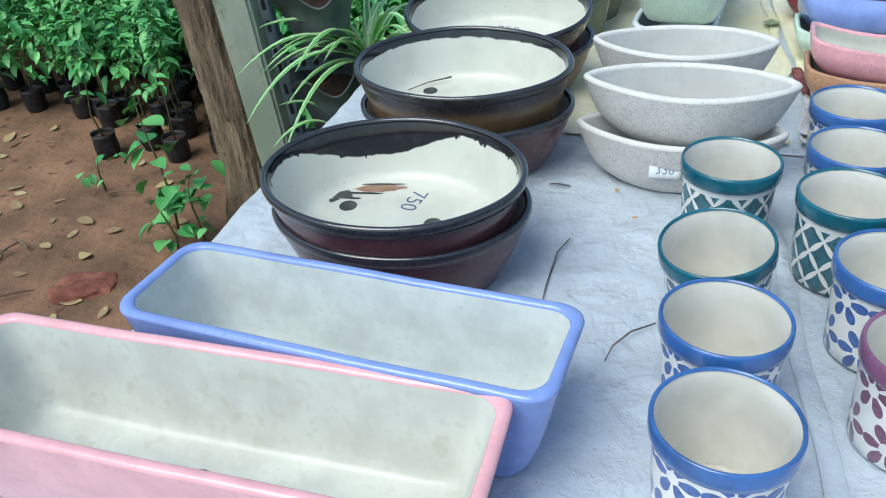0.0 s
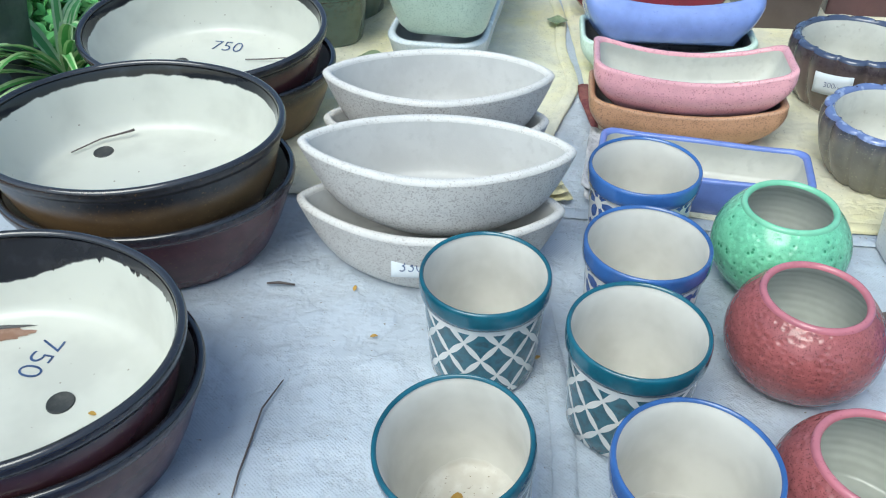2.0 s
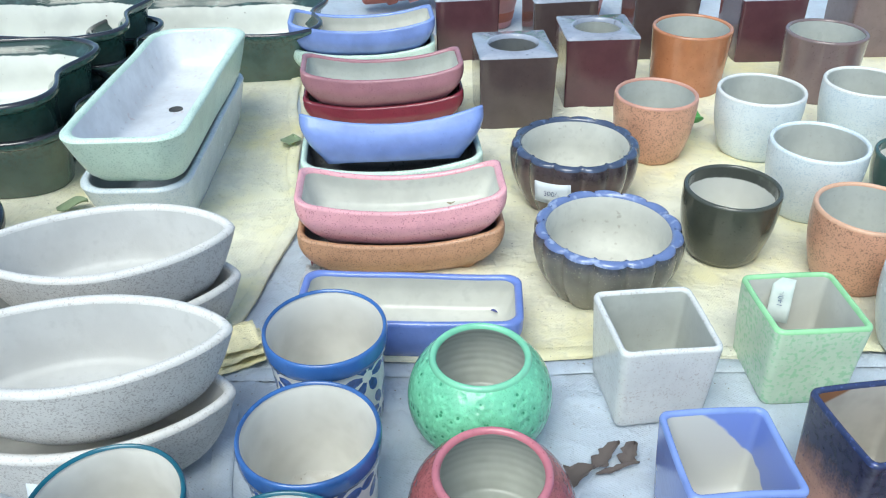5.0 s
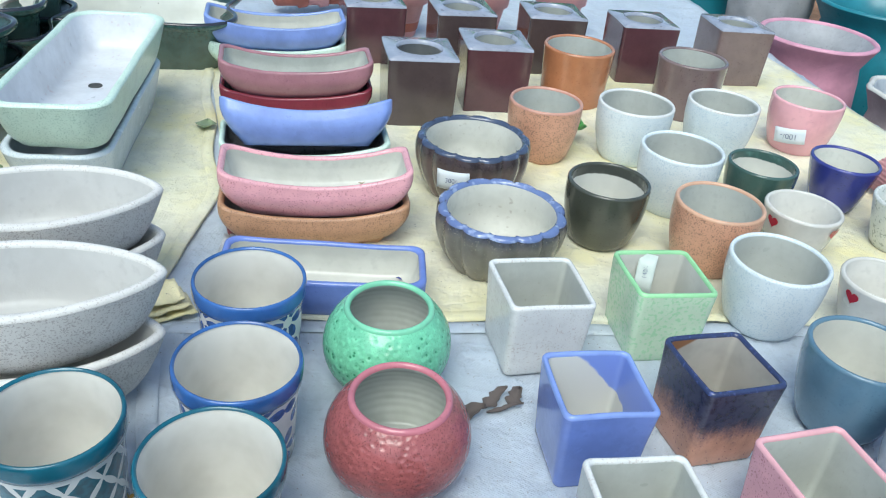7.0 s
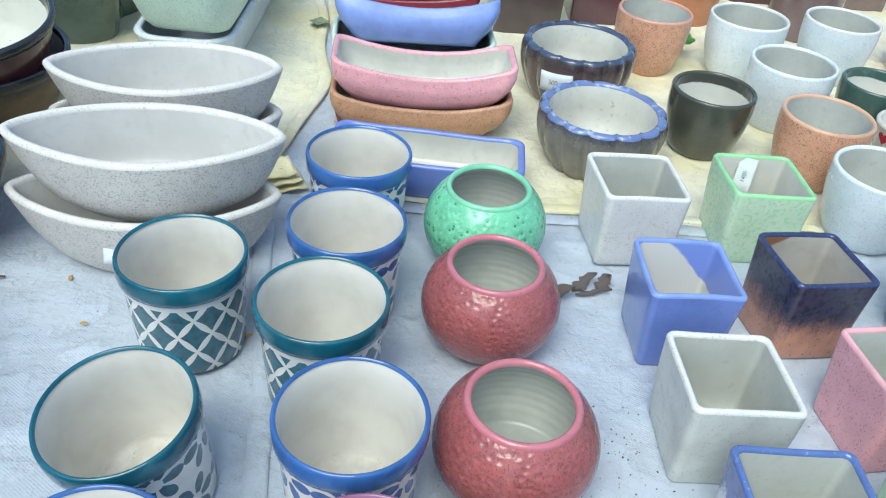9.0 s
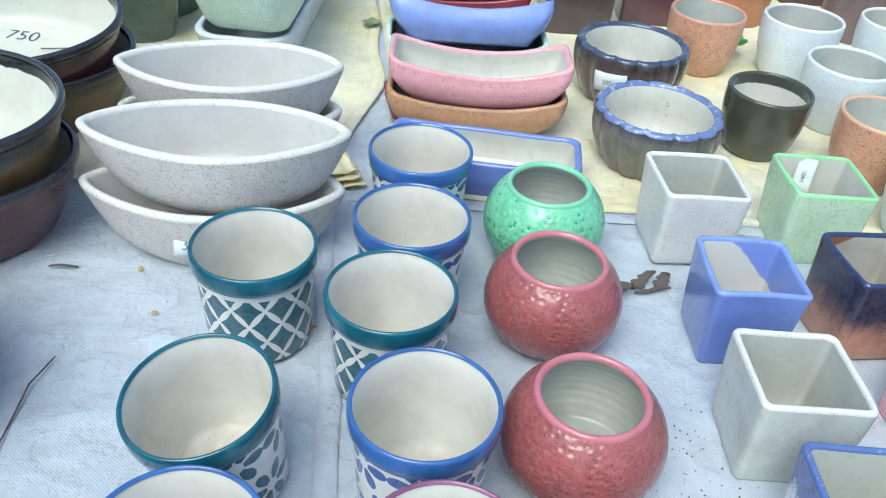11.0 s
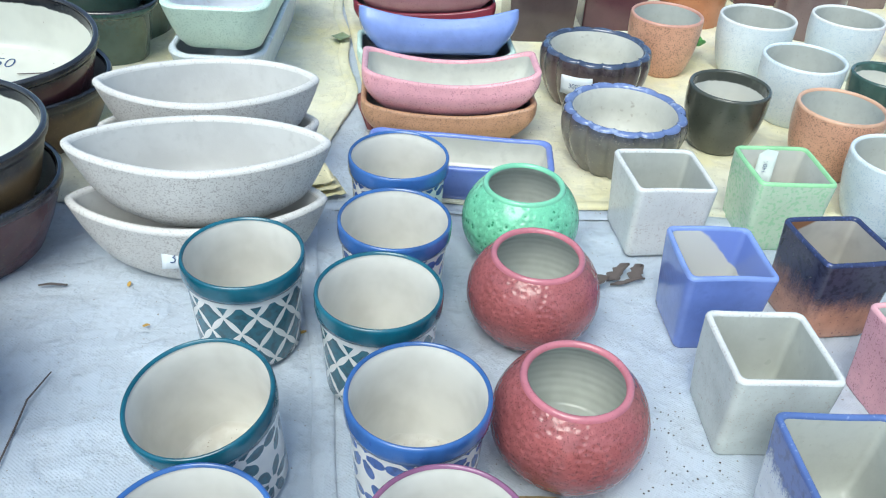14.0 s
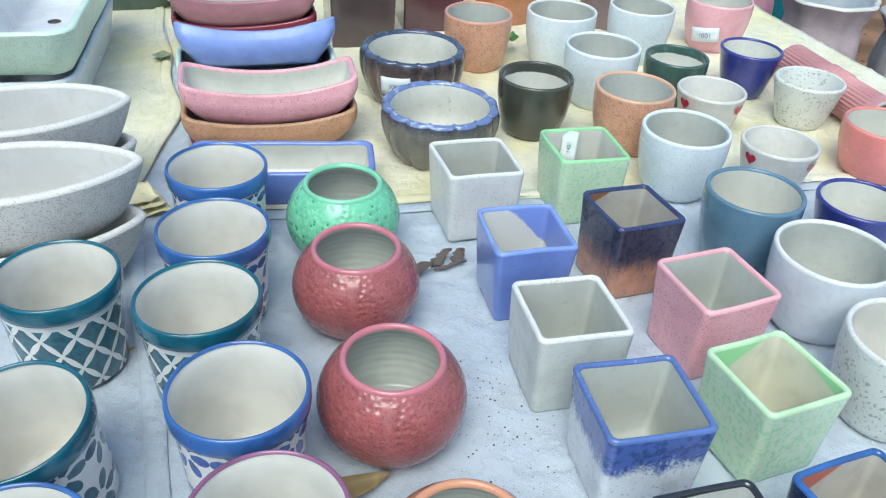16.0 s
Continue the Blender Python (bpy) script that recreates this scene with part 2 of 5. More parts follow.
RIM_MAUVE = ceramic("mauve_band", (0.25, 0.1, 0.2), (0.16, 0.06, 0.12), 0.1, 90, 0.15, 0.3, var=0.7)
PINK = ceramic("pink_speckled_glaze", (0.82, 0.42, 0.46), (0.36, 0.11, 0.14), 0.40, 250, 0.18, 0.2, var=0.86)
PINK_PLAIN = ceramic("pink_glaze", (0.82, 0.44, 0.48), (0.64, 0.30, 0.33), 0.08, 150, 0.2, 0.2, var=0.85)
TAN = ceramic("tan_speckled_stoneware", (0.54, 0.31, 0.18), (0.1, 0.05, 0.03), 0.50, 300, 0.4, var=0.85)
PEACH = ceramic("peach_speckled_glaze", (0.66, 0.36, 0.24), (0.11, 0.07, 0.05), 0.55, 240, 0.3, var=0.86)
MAUVE = ceramic("mauve_glaze", (0.40, 0.19, 0.22), (0.15, 0.06, 0.08), 0.25, 300, 0.22, 0.2)
MAROON = ceramic("maroon_glaze", (0.22, 0.03, 0.05), (0.08, 0.01, 0.02), 0.2, 200, 0.15, 0.4)
MINT = ceramic("mint_speckled_glaze", (0.68, 0.85, 0.73), (0.34, 0.52, 0.42), 0.52, 240, 0.3, var=0.9)
LIME = ceramic("lime_mottled_glaze", (0.60, 0.76, 0.55), (0.30, 0.64, 0.32), 0.66, 110, 0.22, var=0.9)
LIME_RIM = ceramic("lime_rim_glaze", (0.36, 0.70, 0.36), (0.3, 0.6, 0.3), 0.1, 130, 0.2, 0.2)
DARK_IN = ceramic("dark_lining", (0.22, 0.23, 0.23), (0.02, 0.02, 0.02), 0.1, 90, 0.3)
BROWN_BODY = graded("brown_black_glaze", (0.105, 0.04, 0.045), (0.035, 0.035, 0.045), 0.098, 0.010, (0.14, 0.08, 0.04), 0.2, 0.08, amp=0.010)
RUST_BODY = graded("bronze_black_glaze", (0.17, 0.105, 0.05), (0.035, 0.033, 0.035), 0.084, 0.010, (0.27, 0.17, 0.07), 0.3, 0.1, amp=0.010)
BLACK = ceramic("black_gloss_glaze", (0.026, 0.028, 0.036), (0.08, 0.05, 0.04), 0.05, 90, 0.06, 0.8, var=0.7, bump=0.2)
OVAL_IN = dripped("drip_glazed_lining", (0.62, 0.63, 0.56), (0.018, 0.018, 0.022), 0.107, 0.010, (-0.075, 0.135))
OVAL_IN2 = dripped("dark_edged_lining", (0.62, 0.63, 0.56), (0.018, 0.02, 0.024), 0.104, 0.006)
GREEN_BODY = graded("dark_green_glaze", (0.085, 0.135, 0.11), (0.05, 0.13, 0.115), 0.085, 0.03, (0.1, 0.1, 0.05), 0.18, 0.4)
GREEN_IN = dripped("green_edged_lining", (0.72, 0.73, 0.66), (0.03, 0.06, 0.055), 0.093, 0.008)
OLIVE = ceramic("olive_black_glaze", (0.065, 0.07, 0.055), (0.02, 0.02, 0.015), 0.2, 200, 0.14, 0.4)
BOTTLE = ceramic("bottle_green_glaze", (0.055, 0.11, 0.095), (0.02, 0.04, 0.035), 0.2, 200, 0.16, 0.4)
NAVY = ceramic("navy_glaze", (0.04, 0.05, 0.26), (0.02, 0.02, 0.1), 0.2, 150, 0.14, 0.4)
SLATE = ceramic("slate_blue_glaze", (0.12, 0.22, 0.31), (0.08, 0.15, 0.24), 0.2, 180, 0.18, 0.3)
TERRAZZO = ceramic("terrazzo_glaze", (0.68, 0.70, 0.66), (0.14, 0.18, 0.15), 0.42, 120, 0.3, var=0.93)
CORAL = ceramic("coral_glaze", (0.74, 0.25, 0.22), (0.5, 0.15, 0.13), 0.2, 300, 0.25, 0.2)
ORANGE = ceramic("orange_glaze", (0.50, 0.21, 0.10), (0.3, 0.1, 0.04), 0.2, 160, 0.14, 0.4)
PLUM = ceramic("plum_brown_glaze", (0.2, 0.145, 0.14), (0.08, 0.05, 0.05), 0.2, 160, 0.16, 0.4)
DARKBROWN = ceramic("dark_brown_glaze", (0.085, 0.062, 0.062), (0.05, 0.035, 0.035), 0.1, 160, 0.14, 0.5)
DARKMAROON = ceramic("dark_maroon_glaze", (0.105, 0.045, 0.055), (0.06, 0.025, 0.03), 0.1, 160, 0.12, 0.5)
STEEL_TOP = ceramic("steel_blue_gloss_glaze", (0.36, 0.39, 0.47), (0.08, 0.08, 0.1), 0.15, 60, 0.1, 0.6, var=0.75)
PUMP_BLUE = graded("ash_blue_glaze", (0.19, 0.18, 0.155), (0.07, 0.075, 0.10), 0.084, 0.010, (0.36, 0.33, 0.25), 0.25, 0.2, amp=0.010)
PUMP_BROWN = graded("ash_brown_glaze", (0.17, 0.125, 0.11), (0.07, 0.055, 0.06), 0.084, 0.012, (0.14, 0.11, 0.08), 0.15, 0.5, amp=0.010)
PUMP_EDGE = ceramic("mottled_blue_edge_glaze", (0.16, 0.22, 0.44), (0.46, 0.54, 0.74), 0.5, 46, 0.1, 0.6)
PUMP_RIM = ceramic("blue_black_rim_glaze", (0.06, 0.08, 0.14), (0.13, 0.18, 0.32), 0.45, 40, 0.08, 0.7)
RED_DIMPLE = dimpled("dimpled_red_glaze", (0.36, 0.112, 0.112), (0.06, 0.022, 0.022), 112, 0.0, 1.3)
GREEN_DIMPLE = dimpled("dimpled_green_glaze", (0.22, 0.62, 0.38), (0.03, 0.22, 0.10), 108, 0.85, 1.0)
RED_RIM = ceramic("rose_rim_glaze", (0.55, 0.19, 0.23), (0.3, 0.05, 0.08), 0.15, 200, 0.12, 0.3)
GREEN_RIM = ceramic("green_rim_glaze", (0.26, 0.66, 0.42), (0.12, 0.45, 0.25), 0.1, 200, 0.12, 0.3)
SUNSET = graded("navy_over_rust_glaze", (0.56, 0.28, 0.18), (0.05, 0.05, 0.085), 0.05, 0.026, (0.03, 0.03, 0.07), 0.2, 0.3)
FROST = graded("blue_over_white_glaze", (0.66, 0.71, 0.76), (0.075, 0.13, 0.40), 0.068, 0.010, (0.1, 0.15, 0.4), 0.2, 0.3)
TEAL_LATTICE = lattice_paint("teal_lattice_paint", (0.012, 0.12, 0.17))
BLUE_PETAL = petal_paint("blue_petal_paint", (0.04, 0.12, 0.42))
TEAL_PETAL = petal_paint("teal_petal_paint", (0.012, 0.12, 0.18))
MAUVE_PETAL = petal_paint("mauve_petal_paint", (0.2, 0.06, 0.14))
TERRACOTTA = ceramic("terracotta", (0.42, 0.14, 0.1), (0.3, 0.1, 0.07), 0.2, 120, 0.7)
ROSE_CLAY = ceramic("rose_painted_clay", (0.64, 0.32, 0.32), (0.50, 0.22, 0.22), 0.2, 120, 0.5)
ROSE_PAINT = ceramic("rose_pink_paint", (0.68, 0.34, 0.45), (0.58, 0.26, 0.36), 0.2, 80, 0.4)
DUSTY = ceramic("dusty_mauve_paint", (0.52, 0.43, 0.45), (0.64, 0.57, 0.59), 0.3, 90, 0.5)
TURQ = ceramic("teal_paint", (0.03, 0.22, 0.28), (0.02, 0.14, 0.2), 0.2, 80, 0.3)
ASHEN = ceramic("grey_clay", (0.42, 0.43, 0.45), (0.3, 0.3, 0.32), 0.3, 80, 0.5)
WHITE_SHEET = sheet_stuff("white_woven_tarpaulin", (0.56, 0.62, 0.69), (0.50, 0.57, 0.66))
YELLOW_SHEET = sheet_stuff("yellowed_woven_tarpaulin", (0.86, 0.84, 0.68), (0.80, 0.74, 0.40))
SOIL = rough_stuff("brown_soil", (0.13, 0.078, 0.048), (0.28, 0.16, 0.095), 4.0, 0.95, 0.9, 0.03, (0.09, 0.05, 0.035))
BARK = rough_stuff("furrowed_bark", (0.15, 0.115, 0.075), (0.30, 0.23, 0.155), 26, 0.95, 1.0, 0.02, (0.04, 0.03, 0.022), (1, 1, 0.28))
CONCRETE = rough_stuff("mossy_concrete", (0.23, 0.28, 0.21), (0.37, 0.40, 0.32), 9, 0.9, 0.4, 0.004, (0.2, 0.26, 0.15), (1, 1, 0.4))
PLASTIC = rough_stuff("black_plastic", (0.075, 0.095, 0.10), (0.12, 0.14, 0.145), 20, 0.45, 0.3, 0.002)
BAG = rough_stuff("black_polythene", (0.01, 0.011, 0.012), (0.03, 0.03, 0.032), 40, 0.35, 0.8, 0.006)
POTSOIL = rough_stuff("potting_soil", (0.04, 0.025, 0.018), (0.09, 0.055, 0.035), 60, 0.95, 1.0, 0.01)
WOOD = rough_stuff("weathered_wood", (0.12, 0.085, 0.06), (0.22, 0.17, 0.12), 12, 0.85, 0.6, 0.004, None, (0.15, 1, 1))
LEAF = leaf_stuff("bright_leaves", (0.06, 0.27, 0.07), (0.16, 0.46, 0.13))
LEAF_DARK = leaf_stuff("deep_leaves", (0.03, 0.16, 0.05), (0.09, 0.32, 0.1))
STEM = rough_stuff("green_brown_stem", (0.10, 0.11, 0.04), (0.16, 0.13, 0.07), 30)
BLADE = leaf_stuff("blade_green", (0.07, 0.30, 0.07), (0.13, 0.42, 0.11))
BLADE_EDGE = leaf_stuff("blade_cream_edge", (0.36, 0.58, 0.26), (0.52, 0.70, 0.38))
DRY = leaf_stuff("dry_leaf", (0.06, 0.05, 0.048), (0.15, 0.125, 0.115), 0.8)
LITTER = leaf_stuff("leaf_litter", (0.16, 0.09, 0.05), (0.42, 0.34, 0.16), 0.8)
YELLOW_LEAF = leaf_stuff("yellow_leaf", (0.45, 0.28, 0.05), (0.5, 0.3, 0.06), 0.6)
GREENISH = leaf_stuff("fallen_green_leaf", (0.22, 0.29, 0.17), (0.27, 0.34, 0.2), 0.6)
PAPER = rough_stuff("paper_label", (0.68, 0.74, 0.78), (0.74, 0.78, 0.8), 30, 0.6, 0.1, 0.0005)
TAG_FILM = rough_stuff("cloudy_film_tag", (0.52, 0.60, 0.55), (0.60, 0.66, 0.62), 30, 0.35, 0.1, 0.0005)
INK = rough_stuff("blue_black_ink", (0.03, 0.06, 0.15), (0.06, 0.11, 0.24), 60, 0.5, 0.1, 0.0003)
HOLE = rough_stuff("shadowed_hole", (0.045, 0.05, 0.052), (0.09, 0.09, 0.085), 40, 0.9, 0.2, 0.001)
RUST = rough_stuff("brown_bare_clay", (0.26, 0.15, 0.10), (0.36, 0.24, 0.18), 60, 0.6, 0.3, 0.001)
HEART = ceramic("red_enamel", (0.5, 0.02, 0.05), (0.4, 0.02, 0.04), 0.05, 90, 0.15)
MESHBAG = rough_stuff("maroon_net_bag", (0.18, 0.05, 0.06), (0.3, 0.12, 0.1), 70, 0.8, 0.8, 0.006)
FRAME_STEEL = rough_stuff("grey_green_metal", (0.10, 0.15, 0.17), (0.16, 0.21, 0.23), 25, 0.5, 0.2, 0.002)


# ---- mesh helpers ----
def bench(x, y):
    """Height of the covered display bench, level throughout."""
    return 0.0


def on_bench(x, y, turn=0.0, lift=0.004, lean=(0.0, 0.0)):
    return Matrix.Translation((x, y, bench(x, y) + lift)) @ pose(0, 0, 0, lean[0], lean[1], turn)


def mesh_of(verts, faces, mats, smooth=True, slots=None, name="mesh"):
    me = bpy.data.meshes.new(name)
    me.from_pydata([tuple(v) for v in verts], [], faces)
    for m in mats if isinstance(mats, (list, tuple)) else [mats]:
        me.materials.append(m)
    if slots is not None:
        me.polygons.foreach_set("material_index", slots)
    me.polygons.foreach_set("use_smooth", [smooth] * len(me.polygons))
    me.update()
    return me


def part(name, me, parent, label=""):
    me.name = name
    ob = new(name, me)
    ob.parent = parent
    return tagged(ob, label)


def thing(name, m, label, category, group="", kind=""):
    ob = new(name)
    ob.empty_display_size = 0.03
    ob.matrix_world = m
    return tagged(ob, label, category, group, kind)


def loft(rings, mat, cap_first=False, cap_last=False):
    """Closed rings of equal counts, joined in order."""
    n = len(rings[0])
    verts, faces = [], []
    for r in rings:
        verts += r
    for k in range(len(rings) - 1):
        for i in range(n):
            j = (i + 1) % n
            faces.append((k * n + i, k * n + j, (k + 1) * n + j, (k + 1) * n + i))
    for cap, k, flip in ((cap_first, 0, True), (cap_last, len(rings) - 1, False)):
        if cap:
            c = len(verts)
            ring = rings[k]
            verts.append(tuple(sum(p[a] for p in ring) / n for a in range(3)))
            for i in range(n):
                j = (i + 1) % n
                faces.append((k * n + j, k * n + i, c) if flip else (k * n + i, k * n + j, c))
    return mesh_of(verts, faces, mat)


def circle(n=64):
    return [(math.cos(2 * math.pi * i / n), math.sin(2 * math.pi * i / n)) for i in range(n)]


def rounded(n_corner=8, power=None, r=0.2, aspect=1.0):
    """Unit rounded rectangle: half sides 1 along x and 1 along y; r is the corner's share of the shorter side."""
    rx, ry = (r / aspect, r) if aspect >= 1 else (r, r * aspect)
    out = []
    for cx, cy, a0 in ((1 - rx, 1 - ry, 0), (-1 + rx, 1 - ry, 90), (-1 + rx, -1 + ry, 180), (1 - rx, -1 + ry, 270)):
        for k in range(n_corner + 1):
            a = radians(a0 + 90 * k / n_corner)
            out.append((cx + rx * math.cos(a), cy + ry * math.sin(a)))
        nx, ny = {0: (-1 + rx, 1), 90: (-1, -1 + ry), 180: (1 - rx, -1), 270: (1, 1 - ry)}[a0]
        px, py = out[-1]
        for s in range(1, 8):
            out.append((px + (nx - px) * s / 8, py + (ny - py) * s / 8))
    return out


def boat_loop(n=96):
    """A pointed oval with softly rounded tips."""
    out = []
    for i in range(n):
        a = 2 * math.pi * i / n
        c, q = math.cos(a), math.sin(a)
        x = math.copysign(abs(c) ** 0.95, c)
        lens = max(0.0, 1 - abs(x) ** 1.9) ** 0.84
        y = math.copysign(0.66 * lens + 0.34 * abs(q), q)
        out.append((x, y))
    return out


def cloud_loop(n=120):
    """An elongated outline of four lobes."""
    out = []
    for i in range(n):
        a = 2 * math.pi * i / n
        r = 1.10 - 0.17 * math.cos(4 * a)
        out.append((r * math.cos(a), r * math.sin(a)))
    return out


def scallop_loop(n=120, lobes=12, depth=0.05):
    return [((1 - depth * abs(math.sin(lobes * math.pi * i / n)) ** 0.6 * -1 - depth) * math.cos(2 * math.pi * i / n),
             (1 - depth * abs(math.sin(lobes * math.pi * i / n)) ** 0.6 * -1 - depth) * math.sin(2 * math.pi * i / n)) for i in range(n)]


def ring(loop, rx, ry, z, bend=None):
    if bend:
        return [(x * rx, y * ry, z + bend(x * rx, y * ry)) for x, y in loop]
    return [(x * rx, y * ry, z) for x, y in loop]


def wobble(rings, amount, seed):
    out = []
    for r in rings:
        out.append([tuple(Vector(p) + amount * noise.noise_vector(Vector(p) * 9 + Vector((seed * 3.7, seed, 0)))) for p in r])
    return out


def vessel(parent, loop, outer, wall, floor, body_mat, in_mat, rim_mat, lip=None, inner_loop=None, bend=None, seed=1, shake=0.0012, inner=None, aspect=1.0):
    """A hollow pot: outer is a list of (rx, ry, z) from foot to lip. Parts: body, rim, lining."""
    lip = lip or wall / 2
    inner_loop = inner_loop or loop
    bx, by, h = outer[-1]
    body = [ring(loop, outer[0][0] * 0.9, outer[0][1] * 0.9, outer[0][2], None)]
    body += [ring(loop, rx, ry, z, bend) for rx, ry, z in outer]
    body = wobble(body, shake, seed)
    part("body", loft(body, body_mat, cap_first=True), parent)
    rim = []
    mx, my = bx - wall / 2, by - wall / 2
    for k in range(9):
        a = math.pi * k / 8
        o, u = math.cos(a) * wall / 2, math.sin(a) * lip
        src = loop if k < 5 else inner_loop
        rim.append(ring(src, mx + o, my + o, h + u, bend))
    part("rim", loft(wobble(rim, shake, seed), rim_mat), parent)
    if inner is None:
        inner = [(rx - wall, ry - wall, z) for rx, ry, z in reversed(outer) if z > floor + 0.012]
    lin = [ring(inner_loop, rx, ry, z, bend) for rx, ry, z in inner]
    fx, fy, fz = inner[-1]
    low = (lambda x, y: 0.6 * bend(x, y)) if bend else None
    for s, dz in ((0.965, 0.35), (0.9, 0.1), (0.8, 0.0), (0.4, 0.0)):
        lin.append(ring(inner_loop, fx * s, fy * s, floor + (fz - floor) * dz, low))
    part("lining", loft(wobble(lin, shake, seed), in_mat, cap_last=True), parent)


def under(parent, name):
    """The part of that name under a thing, or the thing itself."""
    for c in parent.children:
        if c.name.split(".")[0] == name:
            return c
    return parent


def drain(parent, x, y, z, r=0.008):
    """A drainage hole with its rounded edge: a disc whose dark colour is the hole's shade, no opening cut."""
    c = circle(20)
    rings = [[(x + p * r * s, y + q * r * s, z + dz) for p, q in c] for s, dz in ((1.12, -0.0008), (1.06, 0.0009), (1.0, 0.0007), (0.98, 0.0004))]
    part("drain_hole", loft(rings, HOLE, cap_last=True), under(parent, "lining"), "dark drainage hole in the base")


def writing(text, parent, m, size, mat=INK, label=""):
    cu = bpy.data.curves.new("writing", "FONT")
    cu.body, cu.size, cu.extrude, cu.offset = text, size, 0.0002, -0.016 * size
    cu.align_x, cu.align_y = "CENTER", "CENTER"
    tmp = bpy.data.objects.new("tmp", cu)
    me = bpy.data.meshes.new_from_object(tmp)
    bpy.data.objects.remove(tmp)
    me.materials.clear()
    me.materials.append(mat)
    ob = part("writing", me, parent, label or "handwritten price in dark ink")
    ob.matrix_basis = m
    return ob


def plate(w, h, curl=0.0, thick=0.0006, nx=8, ny=3):
    """A small sheet of paper, curled about y."""
    verts, faces = [], []
    for s in (0, 1):
        for j in range(ny + 1):
            for i in range(nx + 1):
                x, y = (i / nx - 0.5) * w, (j / ny - 0.5) * h
                verts.append((x, y, -curl * x * x + 0.0007 * math.sin(9 * y / h + 3 * i / nx) - s * thick))
    k = (nx + 1) * (ny + 1)
    for j in range(ny):
        for i in range(nx):
            a = j * (nx + 1) + i
            faces.append((a, a + 1, a + nx + 2, a + nx + 1))
            faces.append((k + a, k + a + nx + 1, k + a + nx + 2, k + a + 1))
    edge = [i for i in range(nx + 1)] + [j * (nx + 1) + nx for j in range(1, ny + 1)] + [ny * (nx + 1) + i for i in range(nx - 1, -1, -1)] + [j * (nx + 1) for j in range(ny - 1, 0, -1)]
    for a, b in zip(edge, edge[1:] + edge[:1]):
        faces.append((a, a + k, b + k, b))
    return mesh_of(verts, faces, PAPER)


def tube(points, radii, mat, n=8, name="stem"):
    rings = []
    for k, p in enumerate(points):
        p = Vector(p)
        d = (Vector(points[min(k + 1, len(points) - 1)]) - Vector(points[max(k - 1, 0)])).normalized()
        a = d.cross(Vector((0.3, 0.9, 0.1))).normalized()
        b = d.cross(a)
        rings.append([tuple(p + radii[k] * (a * math.cos(2 * math.pi * i / n) + b * math.sin(2 * math.pi * i / n))) for i in range(n)])
    return loft(rings, mat, True, True)


def slab(x0, x1, y0, y1, z0, z1, mat, bevel=0.004):
    bm = bmesh.new()
    bmesh.ops.create_cube(bm, size=1)
    bmesh.ops.transform(bm, matrix=Matrix.Translation(((x0 + x1) / 2, (y0 + y1) / 2, (z0 + z1) / 2)) @ Matrix.Diagonal((x1 - x0, y1 - y0, z1 - z0, 1)), verts=bm.verts)
    bmesh.ops.bevel(bm, geom=bm.edges[:], offset=bevel, segments=2, affect="EDGES")
    me = bpy.data.meshes.new("slab")
    bm.to_mesh(me)
    bm.free()
    me.materials.append(mat)
    return me


# ---- ground, bench and sheets ----
GROUND = -0.5


def lumps(x, y):
    return 0.02 * noise.noise((x * 1.7, y * 1.7, 0)) + 0.008 * noise.noise((x * 7, y * 7, 3)) + 0.004 * noise.noise((x * 22, y * 22, 5))


def make_ground():
    xs = [-400, -60, -15] + [-6 + 0.05 * i for i in range(int(9 / 0.05))] + [3.2, 4, 6, 15, 60, 400]
    ys = [-400, -60, -10, -3] + [-1 + 0.05 * i for i in range(int(6 / 0.05))] + [5.2, 7, 15, 60, 400]
    verts = [(x, y, GROUND + (lumps(x, y) if abs(x) < 7 and abs(y) < 7 else 0)) for y in ys for x in xs]
    n = len(xs)
    faces = [(j * n + i, j * n + i + 1, (j + 1) * n + i + 1, (j + 1) * n + i) for j in range(len(ys) - 1) for i in range(n - 1)]
    tagged(new("ground", mesh_of(verts, faces, SOIL)), "bare brown soil of a plant nursery, strewn with leaves", "ground", kind="structure")


make_ground()


def left_edge(y):
    return -0.154 + 0.08 * (y - 1.0) + 0.006 * math.sin(9 * y)


def right_edge(y):
    return 2.33 + 0.12 * max(0.0, y - 1.66)


def bound(x):
    """Where the white sheet's far hem lies."""
    return 1.482 - 0.175 * (x - 0.69) - 0.004 * math.sin(20 * x) if x > 0.69 else 1.482 + 0.1 * (0.69 - x)


def wrinkle(x, y, k):
    p = Vector((x, y, k))
    a = 1 - abs(noise.noise(p * 6.0 + Vector((noise.noise(p * 3), 0, 0)))) * 2.2
    b = 1 - abs(noise.noise(p * 15.0)) * 2.5
    return 0.0034 * max(0, a) ** 5 + 0.0017 * max(0, b) ** 5 + 0.001 * noise.noise(p * 3)


